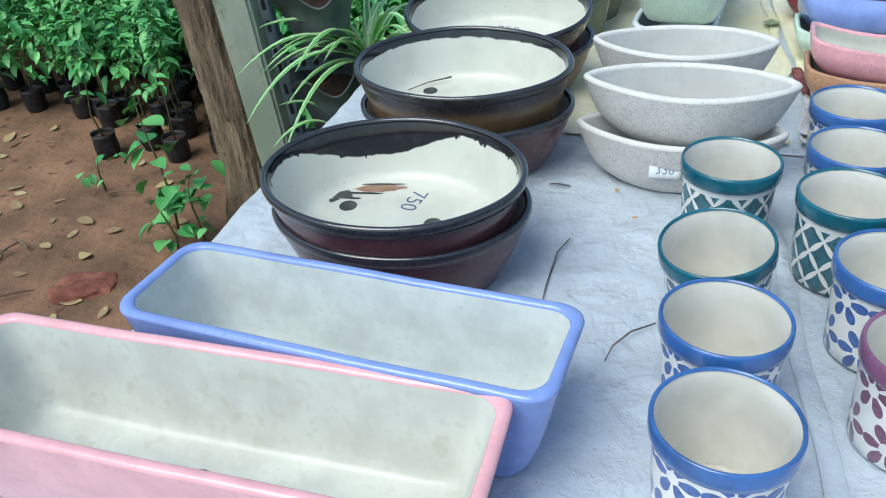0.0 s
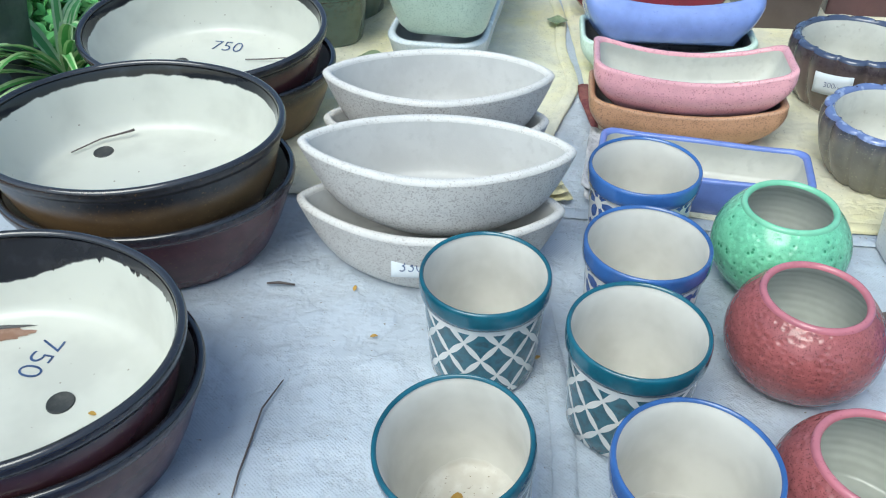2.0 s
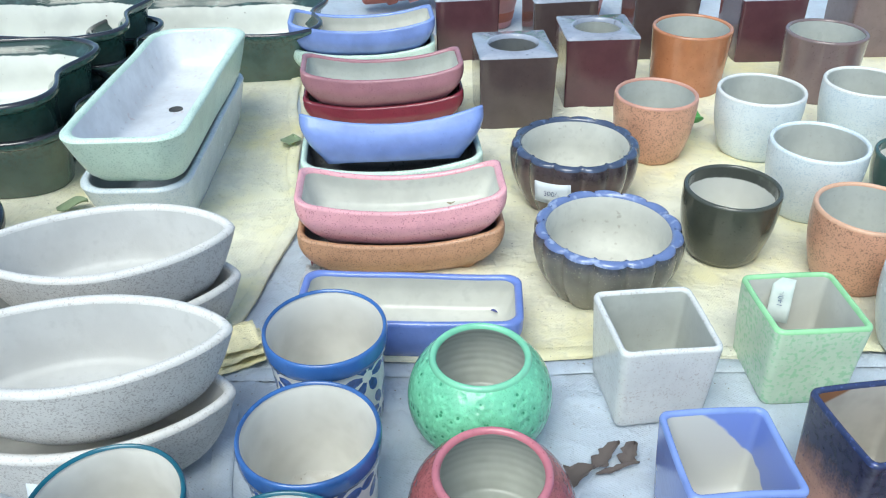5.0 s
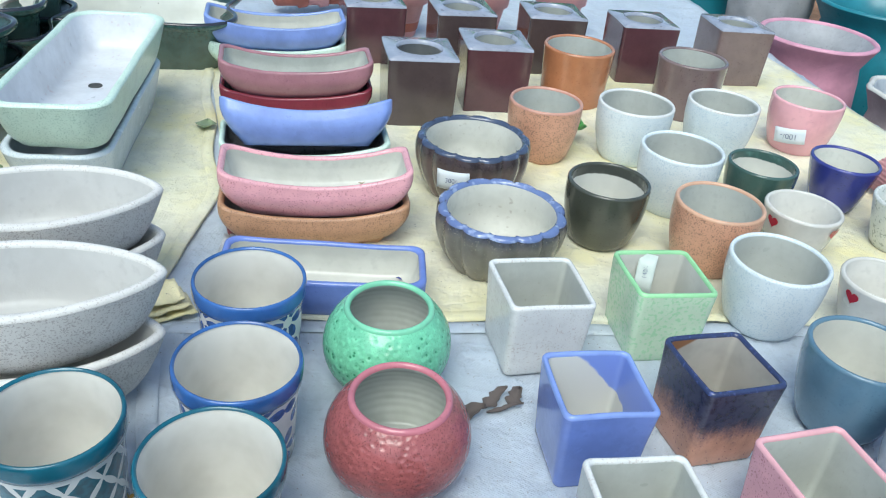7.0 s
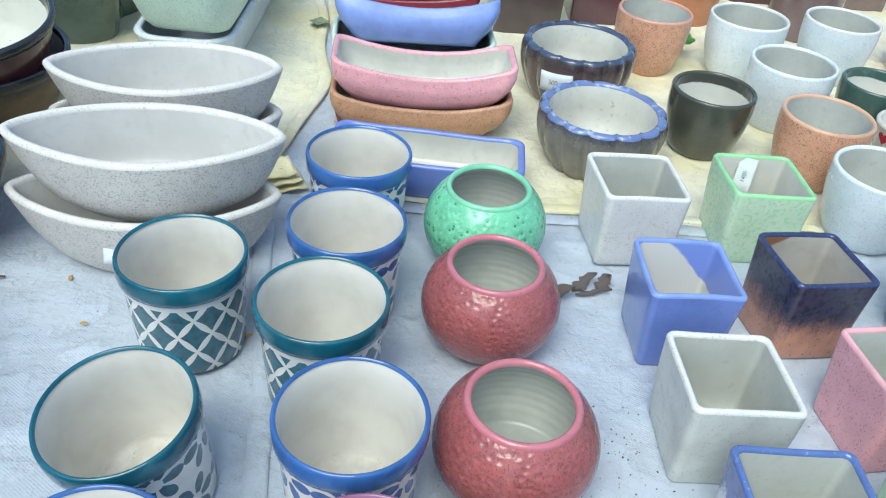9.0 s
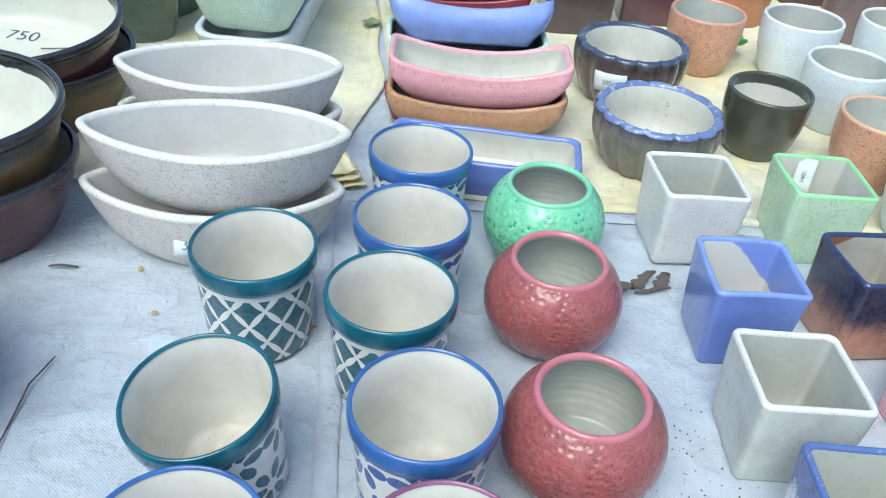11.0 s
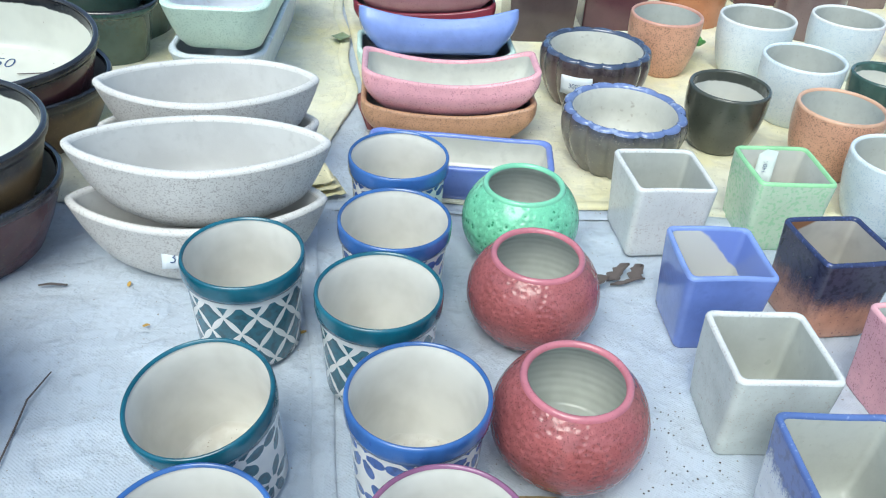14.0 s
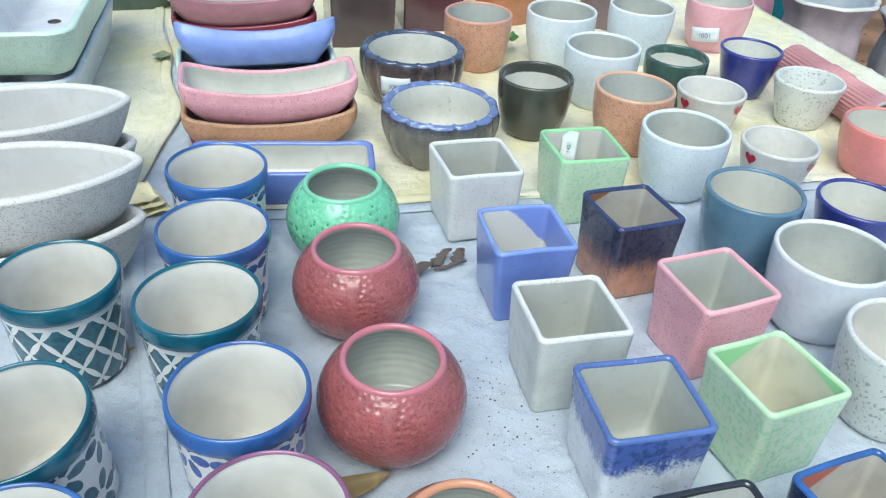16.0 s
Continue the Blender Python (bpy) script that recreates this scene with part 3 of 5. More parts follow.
def make_sheet(name, label, mat, u0, u1, v0, v1, xof, yof, lift, step, skirt=None):
    nu, nv = int((u1 - u0) / step), int((v1 - v0) / step)
    verts, faces = [], []
    for j in range(nv + 1):
        for i in range(nu + 1):
            x, y = xof(u0 + (u1 - u0) * i / nu, v0 + (v1 - v0) * j / nv), yof(u0 + (u1 - u0) * i / nu, v0 + (v1 - v0) * j / nv)
            z = bench(x, y) + lift + wrinkle(x, y, lift * 900)
            if skirt:
                over = skirt(y) - x
                if over > 0:
                    x = skirt(y) - 0.012 * (1 - math.exp(-over / 0.012)) - 0.1 * over * (0.5 + 0.5 * math.sin(14 * y))
                    z -= over
            verts.append((x, y, z))
    for j in range(nv):
        for i in range(nu):
            a = j * (nu + 1) + i
            faces.append((a, a + 1, a + nu + 2, a + nu + 1))
    ob = tagged(new(name, mesh_of(verts, faces, mat)), label, "tarpaulin")
    so = ob.modifiers.new("thickness", "SOLIDIFY")
    so.thickness, so.offset = 0.0012, -1
    return ob


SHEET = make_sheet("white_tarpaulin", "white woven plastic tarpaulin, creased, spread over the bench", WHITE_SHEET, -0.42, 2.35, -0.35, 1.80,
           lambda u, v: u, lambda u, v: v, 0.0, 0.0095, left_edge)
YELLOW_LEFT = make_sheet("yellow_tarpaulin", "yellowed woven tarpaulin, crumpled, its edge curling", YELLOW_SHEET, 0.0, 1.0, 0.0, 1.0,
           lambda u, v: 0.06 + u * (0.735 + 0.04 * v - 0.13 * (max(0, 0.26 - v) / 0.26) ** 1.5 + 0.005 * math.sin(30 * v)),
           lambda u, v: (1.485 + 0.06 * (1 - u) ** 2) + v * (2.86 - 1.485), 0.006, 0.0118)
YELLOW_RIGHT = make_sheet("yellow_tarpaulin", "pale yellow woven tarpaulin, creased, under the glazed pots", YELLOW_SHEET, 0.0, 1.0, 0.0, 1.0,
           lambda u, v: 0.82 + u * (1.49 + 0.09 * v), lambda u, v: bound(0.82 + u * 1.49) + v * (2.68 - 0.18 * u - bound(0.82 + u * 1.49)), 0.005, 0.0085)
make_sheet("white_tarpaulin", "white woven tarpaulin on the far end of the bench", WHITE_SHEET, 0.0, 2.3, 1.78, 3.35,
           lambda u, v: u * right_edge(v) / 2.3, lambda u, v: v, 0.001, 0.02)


def hem(pts, parent, mat, half, lift, label):
    """A folded strip, stitched along a line on a sheet."""
    verts, faces = [], []
    for k, (x, y) in enumerate(pts):
        q, o = pts[min(k + 1, len(pts) - 1)], pts[max(k - 1, 0)]
        d = Vector((q[0] - o[0], q[1] - o[1], 0)).normalized()
        n = Vector((-d.y, d.x, 0))
        for t, h in ((-1.0, 0.0), (-0.75, 0.0022), (0.75, 0.0026), (1.0, 0.0)):
            p = Vector((x, y, 0)) + n * (t * half)
            verts.append((p.x, p.y, lift + h + wrinkle(p.x, p.y, 0) * 0.6))
    for k in range(len(pts) - 1):
        for i in range(3):
            c = k * 4 + i
            faces.append((c, c + 1, c + 5, c + 4))
    part("hem", mesh_of(verts, faces, mat), parent, label)


def make_seams():
    """The stitched seam along the white sheet, its far hem, and the folded edges of the yellow sheets."""
    hem([(0.70 + 0.004 * math.sin(k), 0.3 + 0.058 * k) for k in range(20)], SHEET, WHITE_SHEET, 0.012, 0.003, "stitched double hem")
    hem([(0.69 + 0.06 * k, bound(0.69 + 0.06 * k) - 0.012) for k in range(26)], SHEET, WHITE_SHEET, 0.012, 0.003, "stitched double hem")
    side = []
    for k in range(40):
        v = 0.03 + 0.9 * k / 39
        side.append((0.06 + 0.985 * (0.735 + 0.04 * v - 0.13 * (max(0, 0.26 - v) / 0.26) ** 1.5 + 0.005 * math.sin(30 * v)), 1.485 + v * 1.375))
    hem(side, YELLOW_LEFT, YELLOW_SHEET, 0.010, 0.009, "folded edge of the tarpaulin")
    hem([(0.84 + 0.05 * k, bound(0.84 + 0.05 * k) + 0.012) for k in range(29)], YELLOW_RIGHT, YELLOW_SHEET, 0.010, 0.007, "folded edge of the tarpaulin")


make_seams()


def make_bench():
    b = thing("display_bench", Matrix.Identity(4), "long wooden display bench hidden under tarpaulins", "bench")
    k = 0
    y = -0.3
    while y < 3.25:
        def top(x, yy):
            return bench(x, yy) - 0.006
        x0, x1, y1 = left_edge(y) + 0.02, right_edge(y) - 0.03, y + 0.14
        n = 24
        verts, faces = [], []
        for i in range(n + 1):
            x = x0 + (x1 - x0) * i / n
            for yy, dz in ((y, 0), (y1, 0), (y1, -0.03), (y, -0.03)):
                verts.append((x, yy, top(x, yy) + dz))
        for i in range(n):
            for q in range(4):
                a, c = i * 4 + q, i * 4 + (q + 1) % 4
                faces.append((a, c, c + 4, a + 4))
        faces += [(3, 2, 1, 0), (n * 4, n * 4 + 1, n * 4 + 2, n * 4 + 3)]
        part("plank", mesh_of(verts, faces, WOOD, False), b)
        y += 0.15
    for x in (0.1, 1.1, 2.1):
        for y in (-0.1, 1.4, 3.0):
            part("leg", slab(x - 0.04, x + 0.04, y - 0.04, y + 0.04, GROUND - 0.03, bench(x, y) - 0.034, WOOD), b)


make_bench()


# ---- pots ----
def dusty_lining():
    m, b = begin("dusty_white_lining")
    v = coords()
    z = xyz(coords(False))[2]
    col = blend((0.66, 0.65, 0.60), (0.57, 0.56, 0.51), fuzz(v, 18, 3).step(0.35, 0.7))
    dust = (1.0 - (z + 0.012 * (fuzz(v, 30, 3) - 0.5)).step(0.012, 0.020)) * fuzz(v, 55, 4).step(0.25, 0.6)
    col = blend(col, (0.42, 0.38, 0.31), dust * 0.5)
    col = blend(col, (0.22, 0.18, 0.13), fuzz(v, 300, 2).step(0.66, 0.72) * dust)
    finish(b, col, 0.25 + 0.4 * dust, fuzz(v, 60, 2), 0.001, 0.3)
    return m


MUG_IN = dusty_lining()


def mug(x, y, paint, band, label, turn=0.0, d=0.1365, h=0.128, lean=(0, 0)):
    t = thing("flower_pot", on_bench(x, y, turn, lean=lean), label, "flower pot", "painted cylinder pots")
    r = d / 2
    loop = circle(72)
    r0 = r * 0.85
    prof = [(r0 - 0.004, r0 - 0.004, 0.0), (r0, r0, 0.004)] + [(r0 + (r * 0.94 - r0) * k / 6, r0 + (r * 0.94 - r0) * k / 6, 0.004 + (h - 0.026) * k / 6) for k in range(1, 7)]
    vessel(t, loop, prof, 0.003, 0.012, paint, MUG_IN, WHITE_IN, 0.001, seed=x * 7 + y, shake=0.0006,
           inner=[(r * 0.955, r * 0.955, h - 0.002), (r * 0.925, r * 0.925, h - 0.007), (r * 0.900, r * 0.900, h - 0.014), (r * 0.875, r * 0.875, h - 0.026), (r * 0.855, r * 0.855, h * 0.55), (r * 0.82, r * 0.82, h * 0.3), (r0 - 0.009, r0 - 0.009, 0.018)])
    z0 = h - 0.024
    rb = r * 0.94
    rings = []
    for dr, z in ((0.0, z0), (0.0035, z0 + 0.002), (0.0042, z0 + 0.008), (0.0042, h - 0.005), (0.0034, h - 0.0015), (0.002, h), (0.0004, h - 0.0004), (-0.0008, h - 0.003)):
        rings.append(ring(loop, rb + dr, rb + dr, z))
    part("rim_band", loft(wobble(rings, 0.0006, x * 7 + y), band), t, "raised glazed band round the rim")
    drain(t, 0, 0, 0.0125, 0.0075)
    return t


MUG_T = "white ceramic pot painted with a teal diamond lattice, teal rim"
MUG_B = "white ceramic pot painted with blue petals, cobalt blue rim"
mug(0.624, 1.177, TEAL_LATTICE, RIM_TEAL, MUG_T, 20)
mug(0.606, 0.976, TEAL_PETAL, RIM_TEAL, "white ceramic pot with teal petals and teal rim, dry leaf inside", 40, lean=(0, -9))
mug(0.591, 0.820, BLUE_PETAL, RIM_BLUE, MUG_B, 10)
mug(0.581, 0.671, BLUE_PETAL, RIM_BLUE, MUG_B, 70)
mug(0.824, 1.379, BLUE_PETAL, RIM_BLUE, MUG_B, 0)
mug(0.799, 1.227, BLUE_PETAL, RIM_BLUE, MUG_B, 30)
mug(0.766, 1.094, TEAL_LATTICE, RIM_TEAL, MUG_T, 5)
mug(0.785, 0.942, BLUE_PETAL, RIM_BLUE, MUG_B, 55)
mug(0.785, 0.793, MAUVE_PETAL, RIM_MAUVE, "white ceramic pot painted with mauve petals, mauve rim", 0)


def globe(x, y, body, rim, label, d=0.160, h=0.106, o=0.0525):
    t = thing("flower_pot", on_bench(x, y, x * 90), label, "flower pot", "dimpled globe pots")
    r = d / 2
    loop = circle(72)
    prof = []
    mid = h * 0.52
    semi = (h - mid) / math.sqrt(1 - ((o + 0.003) / r) ** 2)
    for k in range(17):
        z = h * k / 16
        f = r * math.sqrt(max(0.02, 1 - ((z - mid) / semi) ** 2))
        prof.append((f, f, z))
    vessel(t, loop, prof, 0.008, 0.012, body, RIDGED_IN, rim, 0.005, seed=x * 5,
           inner=[(o - 0.003, o - 0.003, h), (o, o, h - 0.008)] + [(max(0.03, a - 0.007), max(0.03, a - 0.007), z) for a, b, z in reversed(prof[3:-2])])
    drain(t, 0, 0, 0.0125, 0.007)


globe(0.984, 1.318, GREEN_DIMPLE, GREEN_RIM, "round green ceramic pot with a dimpled glossy glaze")
globe(0.960, 1.161, RED_DIMPLE, RED_RIM, "round brick-red ceramic pot with a dimpled glossy glaze")
globe(0.943, 0.958, RED_DIMPLE, RED_RIM, "round brick-red ceramic pot with a dimpled glossy glaze")
globe(0.937, 0.739, ceramic("tan_dimple_glaze", (0.5, 0.22, 0.12), (0.2, 0.08, 0.05), 0.4, 250, 0.2, 0.3), ceramic("tan_rim_glaze", (0.62, 0.3, 0.18), (0.4, 0.2, 0.1), 0.1, 200, 0.2), "round tan ceramic pot with a glossy glaze")


def square_pot(x, y, turn, label, body, lining, rim, side=0.108, h=0.110, taper=0.88, wall=0.0068):
    t = thing("flower_pot", on_bench(x, y, turn, 0.002), label, "flower pot", "square pots")
    s = side / 2
    loop = rounded(6, None, 0.17)
    prof = [(s * (taper + (1 - taper) * k / 7 - (0.03 if k == 0 else 0)), s * (taper + (1 - taper) * k / 7 - (0.03 if k == 0 else 0)), h * k / 7) for k in range(8)]
    prof.insert(1, (s * taper, s * taper, 0.004))
    vessel(t, loop, prof, wall, 0.012, body, lining, rim, 0.0045, inner_loop=rounded(6, None, 0.14), seed=x * 3 + y * 11, shake=0.0032)
    drain(t, 0, 0, 0.0125, 0.007)
    return t


def corner_lining():
    m, b = begin("part_blue_lining")
    raw = coords(False)
    x, y, z = xyz(raw)
    f = (z + 0.9 * (x - 0.012) - 0.25 * y + 0.03 * (fuzz(raw, 22, 2) - 0.5)).step(0.078, 0.082)
    finish(b, blend((0.62, 0.62, 0.58), (0.2, 0.28, 0.65), f), 0.2, fuzz(raw, 40, 2), 0.001, 0.3)
    return m


def band_lining(name, low, high, z0, amp):
    m, b = begin(name)
    raw = coords(False)
    x, y, z = xyz(raw)
    f = (z - 0.5 * x - 0.25 * y + amp * (fuzz(raw, 12, 2) - 0.5)).step(z0, z0 + 0.004)
    finish(b, blend(blend(low, dim(low, 0.8), fuzz(raw, 20, 3).step(0.4, 0.7)), high, f), 0.22, fuzz(raw, 40, 2), 0.001, 0.3)
    return m


square_pot(1.191, 1.335, -4.3, "white speckled square ceramic pot, tapering to its foot", WHITE_SPECK, GREY_IN, WHITE_SPECK, 0.117)
tg = square_pot(1.372, 1.333, -7.9, "lime-mottled square ceramic pot with a paper price tag inside", LIME, CREAM, LIME_RIM, 0.112)
tag = part("price_tag", plate(0.025, 0.054, 3), tg, "greyish film price tag hung over the rim")
tag.data.materials[0] = TAG_FILM
tag.matrix_basis = pose(-0.010, 0.036, 0.088, 58, 0, -26)
ob = writing("140/-", tag, tag.matrix_basis.inverted() @ pose(-0.0105, 0.0348, 0.0895, 58, 0, -26) @ pose(0, 0, 0, 0, 0, 90), 0.009)
square_pot(1.181, 1.140, -7.5, "periwinkle blue square ceramic pot, patchy glaze inside", BLUE, corner_lining(), BLUE_SOFT, 0.108)
square_pot(1.341, 1.142, -0.9, "square ceramic pot glazed navy over rust brown", SUNSET, band_lining("grey_rust_lining", (0.46, 0.44, 0.40), (0.22, 0.11, 0.06), 0.104, 0.02), ceramic("navy_rim_glaze", (0.035, 0.05, 0.13), (0.09, 0.12, 0.34), 0.4, 120, 0.1, 0.3), 0.105, 0.116)
square_pot(1.159, 0.978, -8.7, "off-white speckled square ceramic pot, green-grey inside", ceramic("offwhite_glaze", (0.58, 0.62, 0.58), (0.40, 0.34, 0.27), 0.32, 240, 0.22), GREY_IN, WHITE_SPECK, 0.112)
square_pot(1.359, 0.976, -0.7, "pink speckled square ceramic pot with a dusty inside", PINK, GREY_IN, PINK_PLAIN, 0.111)
square_pot(1.160, 0.828, -9.2, "square ceramic pot, mottled blue rim running over white", FROST, GREY_IN, ceramic("mottled_blue_rim", (0.11, 0.18, 0.44), (0.30, 0.39, 0.62), 0.22, 150, 0.12, 0.4), 0.112, 0.112)
square_pot(1.317, 0.819, 2.3, "lime-mottled square ceramic pot, green edge inside", LIME, band_lining("cream_lime_lining", (0.66, 0.64, 0.52), (0.34, 0.66, 0.34), 0.082, 0.006), ceramic("pale_lime_rim", (0.56, 0.78, 0.5), (0.45, 0.7, 0.4), 0.1, 130, 0.2), 0.108)
NAVY_SQ = graded("deep_navy_glaze", (0.03, 0.05, 0.16), (0.012, 0.018, 0.07), 0.05, 0.03, (0.1, 0.14, 0.3), 0.12, 0.5)
square_pot(1.142, 0.665, -6, "dark navy glossy square ceramic pot", NAVY_SQ, GREY_IN, BLACK, 0.105)
square_pot(1.290, 0.651, 2, "dark blue square ceramic pot with a reddish inner edge", NAVY_SQ, band_lining("red_edge_lining", (0.5, 0.48, 0.42), (0.4, 0.12, 0.08), 0.092, 0.01), RIM_BLUE, 0.108)


def egg(x, y, d, h, label, body, lining, rim, ratio=0.70, belly=1.0, taper="egg", wall=0.007, group="cup-shaped pots"):
    t = thing("flower_pot", on_bench(x, y, x * 77), label, "flower pot", group)
    r = d / 2
    prof = []
    n = 12
    for k in range(n + 1):
        s = k / n
        if taper == "egg":
            f = ratio + (belly - ratio) * math.sin(min(1.0, s / 0.9) * math.pi / 2) ** 0.8
        elif taper == "cone":
            f = ratio + (1 - ratio) * s ** 0.75
        else:
            f = ratio + (1 - ratio) * s
        prof.append((r * f * (0.96 if k == 0 else 1), r * f * (0.96 if k == 0 else 1), h * s))
    prof.insert(1, (r * ratio * 1.0, r * ratio * 1.0, 0.004))
    vessel(t, circle(64), prof, wall, 0.012, body, lining, rim, 0.0045, seed=x * 3 + y * 5, shake=0.001)
    drain(t, 0, 0, 0.0125, 0.007)
    return t


egg(1.418, 1.598, 0.138, 0.108, "olive-black glossy ceramic pot, pale inside", OLIVE, dripped("olive_edged_lining", (0.66, 0.66, 0.6), (0.06, 0.065, 0.055), 0.092, 0.004), OLIVE)
egg(1.606, 1.686, 0.149, 0.118, "pale blue-grey speckled ceramic pot", ICE, GREY_IN, ICE)
egg(1.768, 1.662, 0.128, 0.091, "bottle-green glossy ceramic pot, pale inside", BOTTLE, dripped("bottle_edged_lining", (0.66, 0.66, 0.6), (0.055, 0.11, 0.095), 0.078, 0.004), BOTTLE)
egg(1.942, 1.650, 0.128, 0.097, "navy blue glossy ceramic pot, white inside", NAVY, CREAM, NAVY, 0.6, 1.0, "cone")
egg(1.565, 1.499, 0.143, 0.113, "peach speckled ceramic pot", PEACH, GREY_IN, ceramic("peach_rim", (0.66, 0.4, 0.27), (0.4, 0.2, 0.1), 0.1, 200, 0.3))
for hx, hy in ((1.741, 1.506), (1.721, 1.290)):
    t = egg(hx, hy, 0.128, 0.088, "white ceramic cup-shaped pot with red hearts", WHITE_IN, WHITE_IN, WHITE_IN, 0.62, 1.0, "cone")
    for k, ang in enumerate((-175, -71, 19, 109)):
        hv, hf = [(0, 0)], []
        for i in range(28):
            a = 2 * math.pi * i / 28
            hv.append((0.00074 * 16 * math.sin(a) ** 3, 0.00074 * (13 * math.cos(a) - 5 * math.cos(2 * a) - 2 * math.cos(3 * a) - math.cos(4 * a))))
        base = []
        for px, pz in hv:
            z = 0.072 + pz
            rr = 0.0640 * (0.62 + 0.38 * (z / 0.088) ** 0.75) + 0.0016
            q = radians(ang - hx * 77) + px / rr
            base.append((rr * math.cos(q), rr * math.sin(q), z))
        part("painted_heart", mesh_of(base, [(0, i, i % 28 + 1) for i in range(1, 29)], HEART), under(t, "body"), "red heart painted on the side")
egg(1.961, 1.495, 0.132, 0.091, "terrazzo-speckled white ceramic pot", TERRAZZO, TERRAZZO, TERRAZZO, 0.62, 1.0, "cone")
egg(1.563, 1.338, 0.144, 0.110, "pale blue speckled ceramic pot", ICE, GREY_IN, ICE)
egg(1.953, 1.290, 0.147, 0.093, "coral pink ceramic pot", CORAL, CREAM, CORAL, 0.7)
egg(1.533, 1.129, 0.138, 0.116, "slate-blue glossy ceramic pot, pale inside", SLATE, CREAM, SLATE)
egg(1.708, 1.095, 0.132, 0.091, "navy blue glossy ceramic pot, white inside", NAVY, CREAM, NAVY, 0.62, 1.0, "cone")
egg(1.540, 0.977, 0.153, 0.112, "white glazed ceramic pot with a soft sheen", ceramic("white_lilac_glaze", (0.66, 0.70, 0.75), (0.5, 0.5, 0.6), 0.12, 260, 0.15, 0.2), GREY_IN, WHITE_SPECK)
egg(1.501, 0.813, 0.145, 0.112, "white ceramic pot with black-green flecks", TERRAZZO, WHITE_IN, WHITE_SPECK, 0.75)
egg(1.439, 1.923, 0.145, 0.116, "peach ceramic pot with dark speckles", PEACH, GREY_IN, ceramic("peach_rim_two", (0.62, 0.33, 0.25), (0.4, 0.2, 0.1), 0.1, 200, 0.3))
egg(1.624, 1.896, 0.152, 0.118, "white speckled ceramic pot", ICE, GREY_IN, WHITE_SPECK)
egg(1.821, 1.886, 0.147, 0.119, "white speckled ceramic pot", ICE, GREY_IN, WHITE_SPECK)
tp = egg(2.049, 1.906, 0.152, 0.114, "pink ceramic pot with a paper price label", PINK_PLAIN, CREAM, PINK_PLAIN)
egg(1.638, 2.209, 0.165, 0.129, "orange-brown glossy cylinder pot", ORANGE, GREY_IN, ORANGE, 0.9, 1.0, "line", 0.009, "cylinder pots")
egg(1.887, 2.121, 0.160, 0.129, "plum-brown glossy cylinder pot", PLUM, GREY_IN, PLUM, 0.92, 1.0, "line", 0.009, "cylinder pots")


def label_on(t, ang, r, z, text, w=0.05, h=0.03, size=0.016, tilt=0):
    """A paper label pasted on a round wall at the angle ang."""
    holder = pose(0, 0, z, 0, 0, ang - turn_of(t)) @ pose(r, 0, 0, 90, 0, 90) @ pose(0, 0, 0, 0, 0, tilt)
    p = part("price_label", plate(w, h, 7), t, "white paper price label")
    p.matrix_basis = holder
    writing(text, p, pose(0, 0, 0.0012), size)


def turn_of(t):
    return math.degrees(t.matrix_world.to_euler().z)


label_on(tp, -144, 0.0765, 0.050, "100/-", 0.064, 0.033, 0.017, 190)


def dark_square(x, y, turn, body, label, side=0.146, h=0.147):
    """A tall square pot whose flat top has a round mouth."""
    t = thing("flower_pot", on_bench(x, y, turn), label, "flower pot", "tall square pots")
    s = side / 2
    loop = rounded(4, None, 0.07)
    n = len(loop)
    rings = [ring(loop, s * f, s * f, z) for f, z in ((0.88, 0), (0.95, 0.0), (0.96, 0.004), (0.98, h * 0.5), (1.0, h - 0.004))]
    part("body", loft(wobble(rings, 0.001, x), body, cap_first=True), t)
    out = ring(loop, s, s, h - 0.004)
    top = [out, ring(loop, s * 0.985, s * 0.985, h)]
    ang = [math.atan2(p[1], p[0]) for p in loop]
    for rr, z in ((0.74, h + 0.001), (0.70, h + 0.003), (0.66, h + 0.001), (0.64, h - 0.006)):
        top.append([(s * rr * math.cos(a), s * rr * math.sin(a), z) for a in ang])
    part("rim", loft(wobble(top, 0.001, x), STEEL_TOP), t, "flat glossy steel-blue top with a round mouth")
    inn = [[(s * rr * math.cos(a), s * rr * math.sin(a), z) for a in ang] for rr, z in ((0.64, h - 0.006), (0.72, h * 0.7), (0.75, 0.03), (0.6, 0.012))]
    part("lining", loft(inn, DARK_IN if body is DARKBROWN and x < 1.3 else GREY_IN, cap_last=True), t)


dark_square(1.238, 2.149, -6, DARKBROWN, "tall dark brown square ceramic pot with a round mouth")
dark_square(1.429, 2.210, -8, DARKMAROON, "tall dark maroon square ceramic pot with a round mouth")
dark_square(1.430, 2.463, -4, DARKBROWN, "tall dark brown square ceramic pot with a round mouth")
dark_square(1.665, 2.438, -9, DARKBROWN, "tall dark brown square ceramic pot with a round mouth")
dark_square(1.886, 2.370, -8, DARKMAROON, "tall dark plum square ceramic pot with a round mouth")
dark_square(2.147, 2.342, -9, PLUM, "tall grey-brown square ceramic pot with a round mouth")
dark_square(1.217, 2.525, -3, DARKMAROON, "tall dark maroon square ceramic pot with a round mouth")


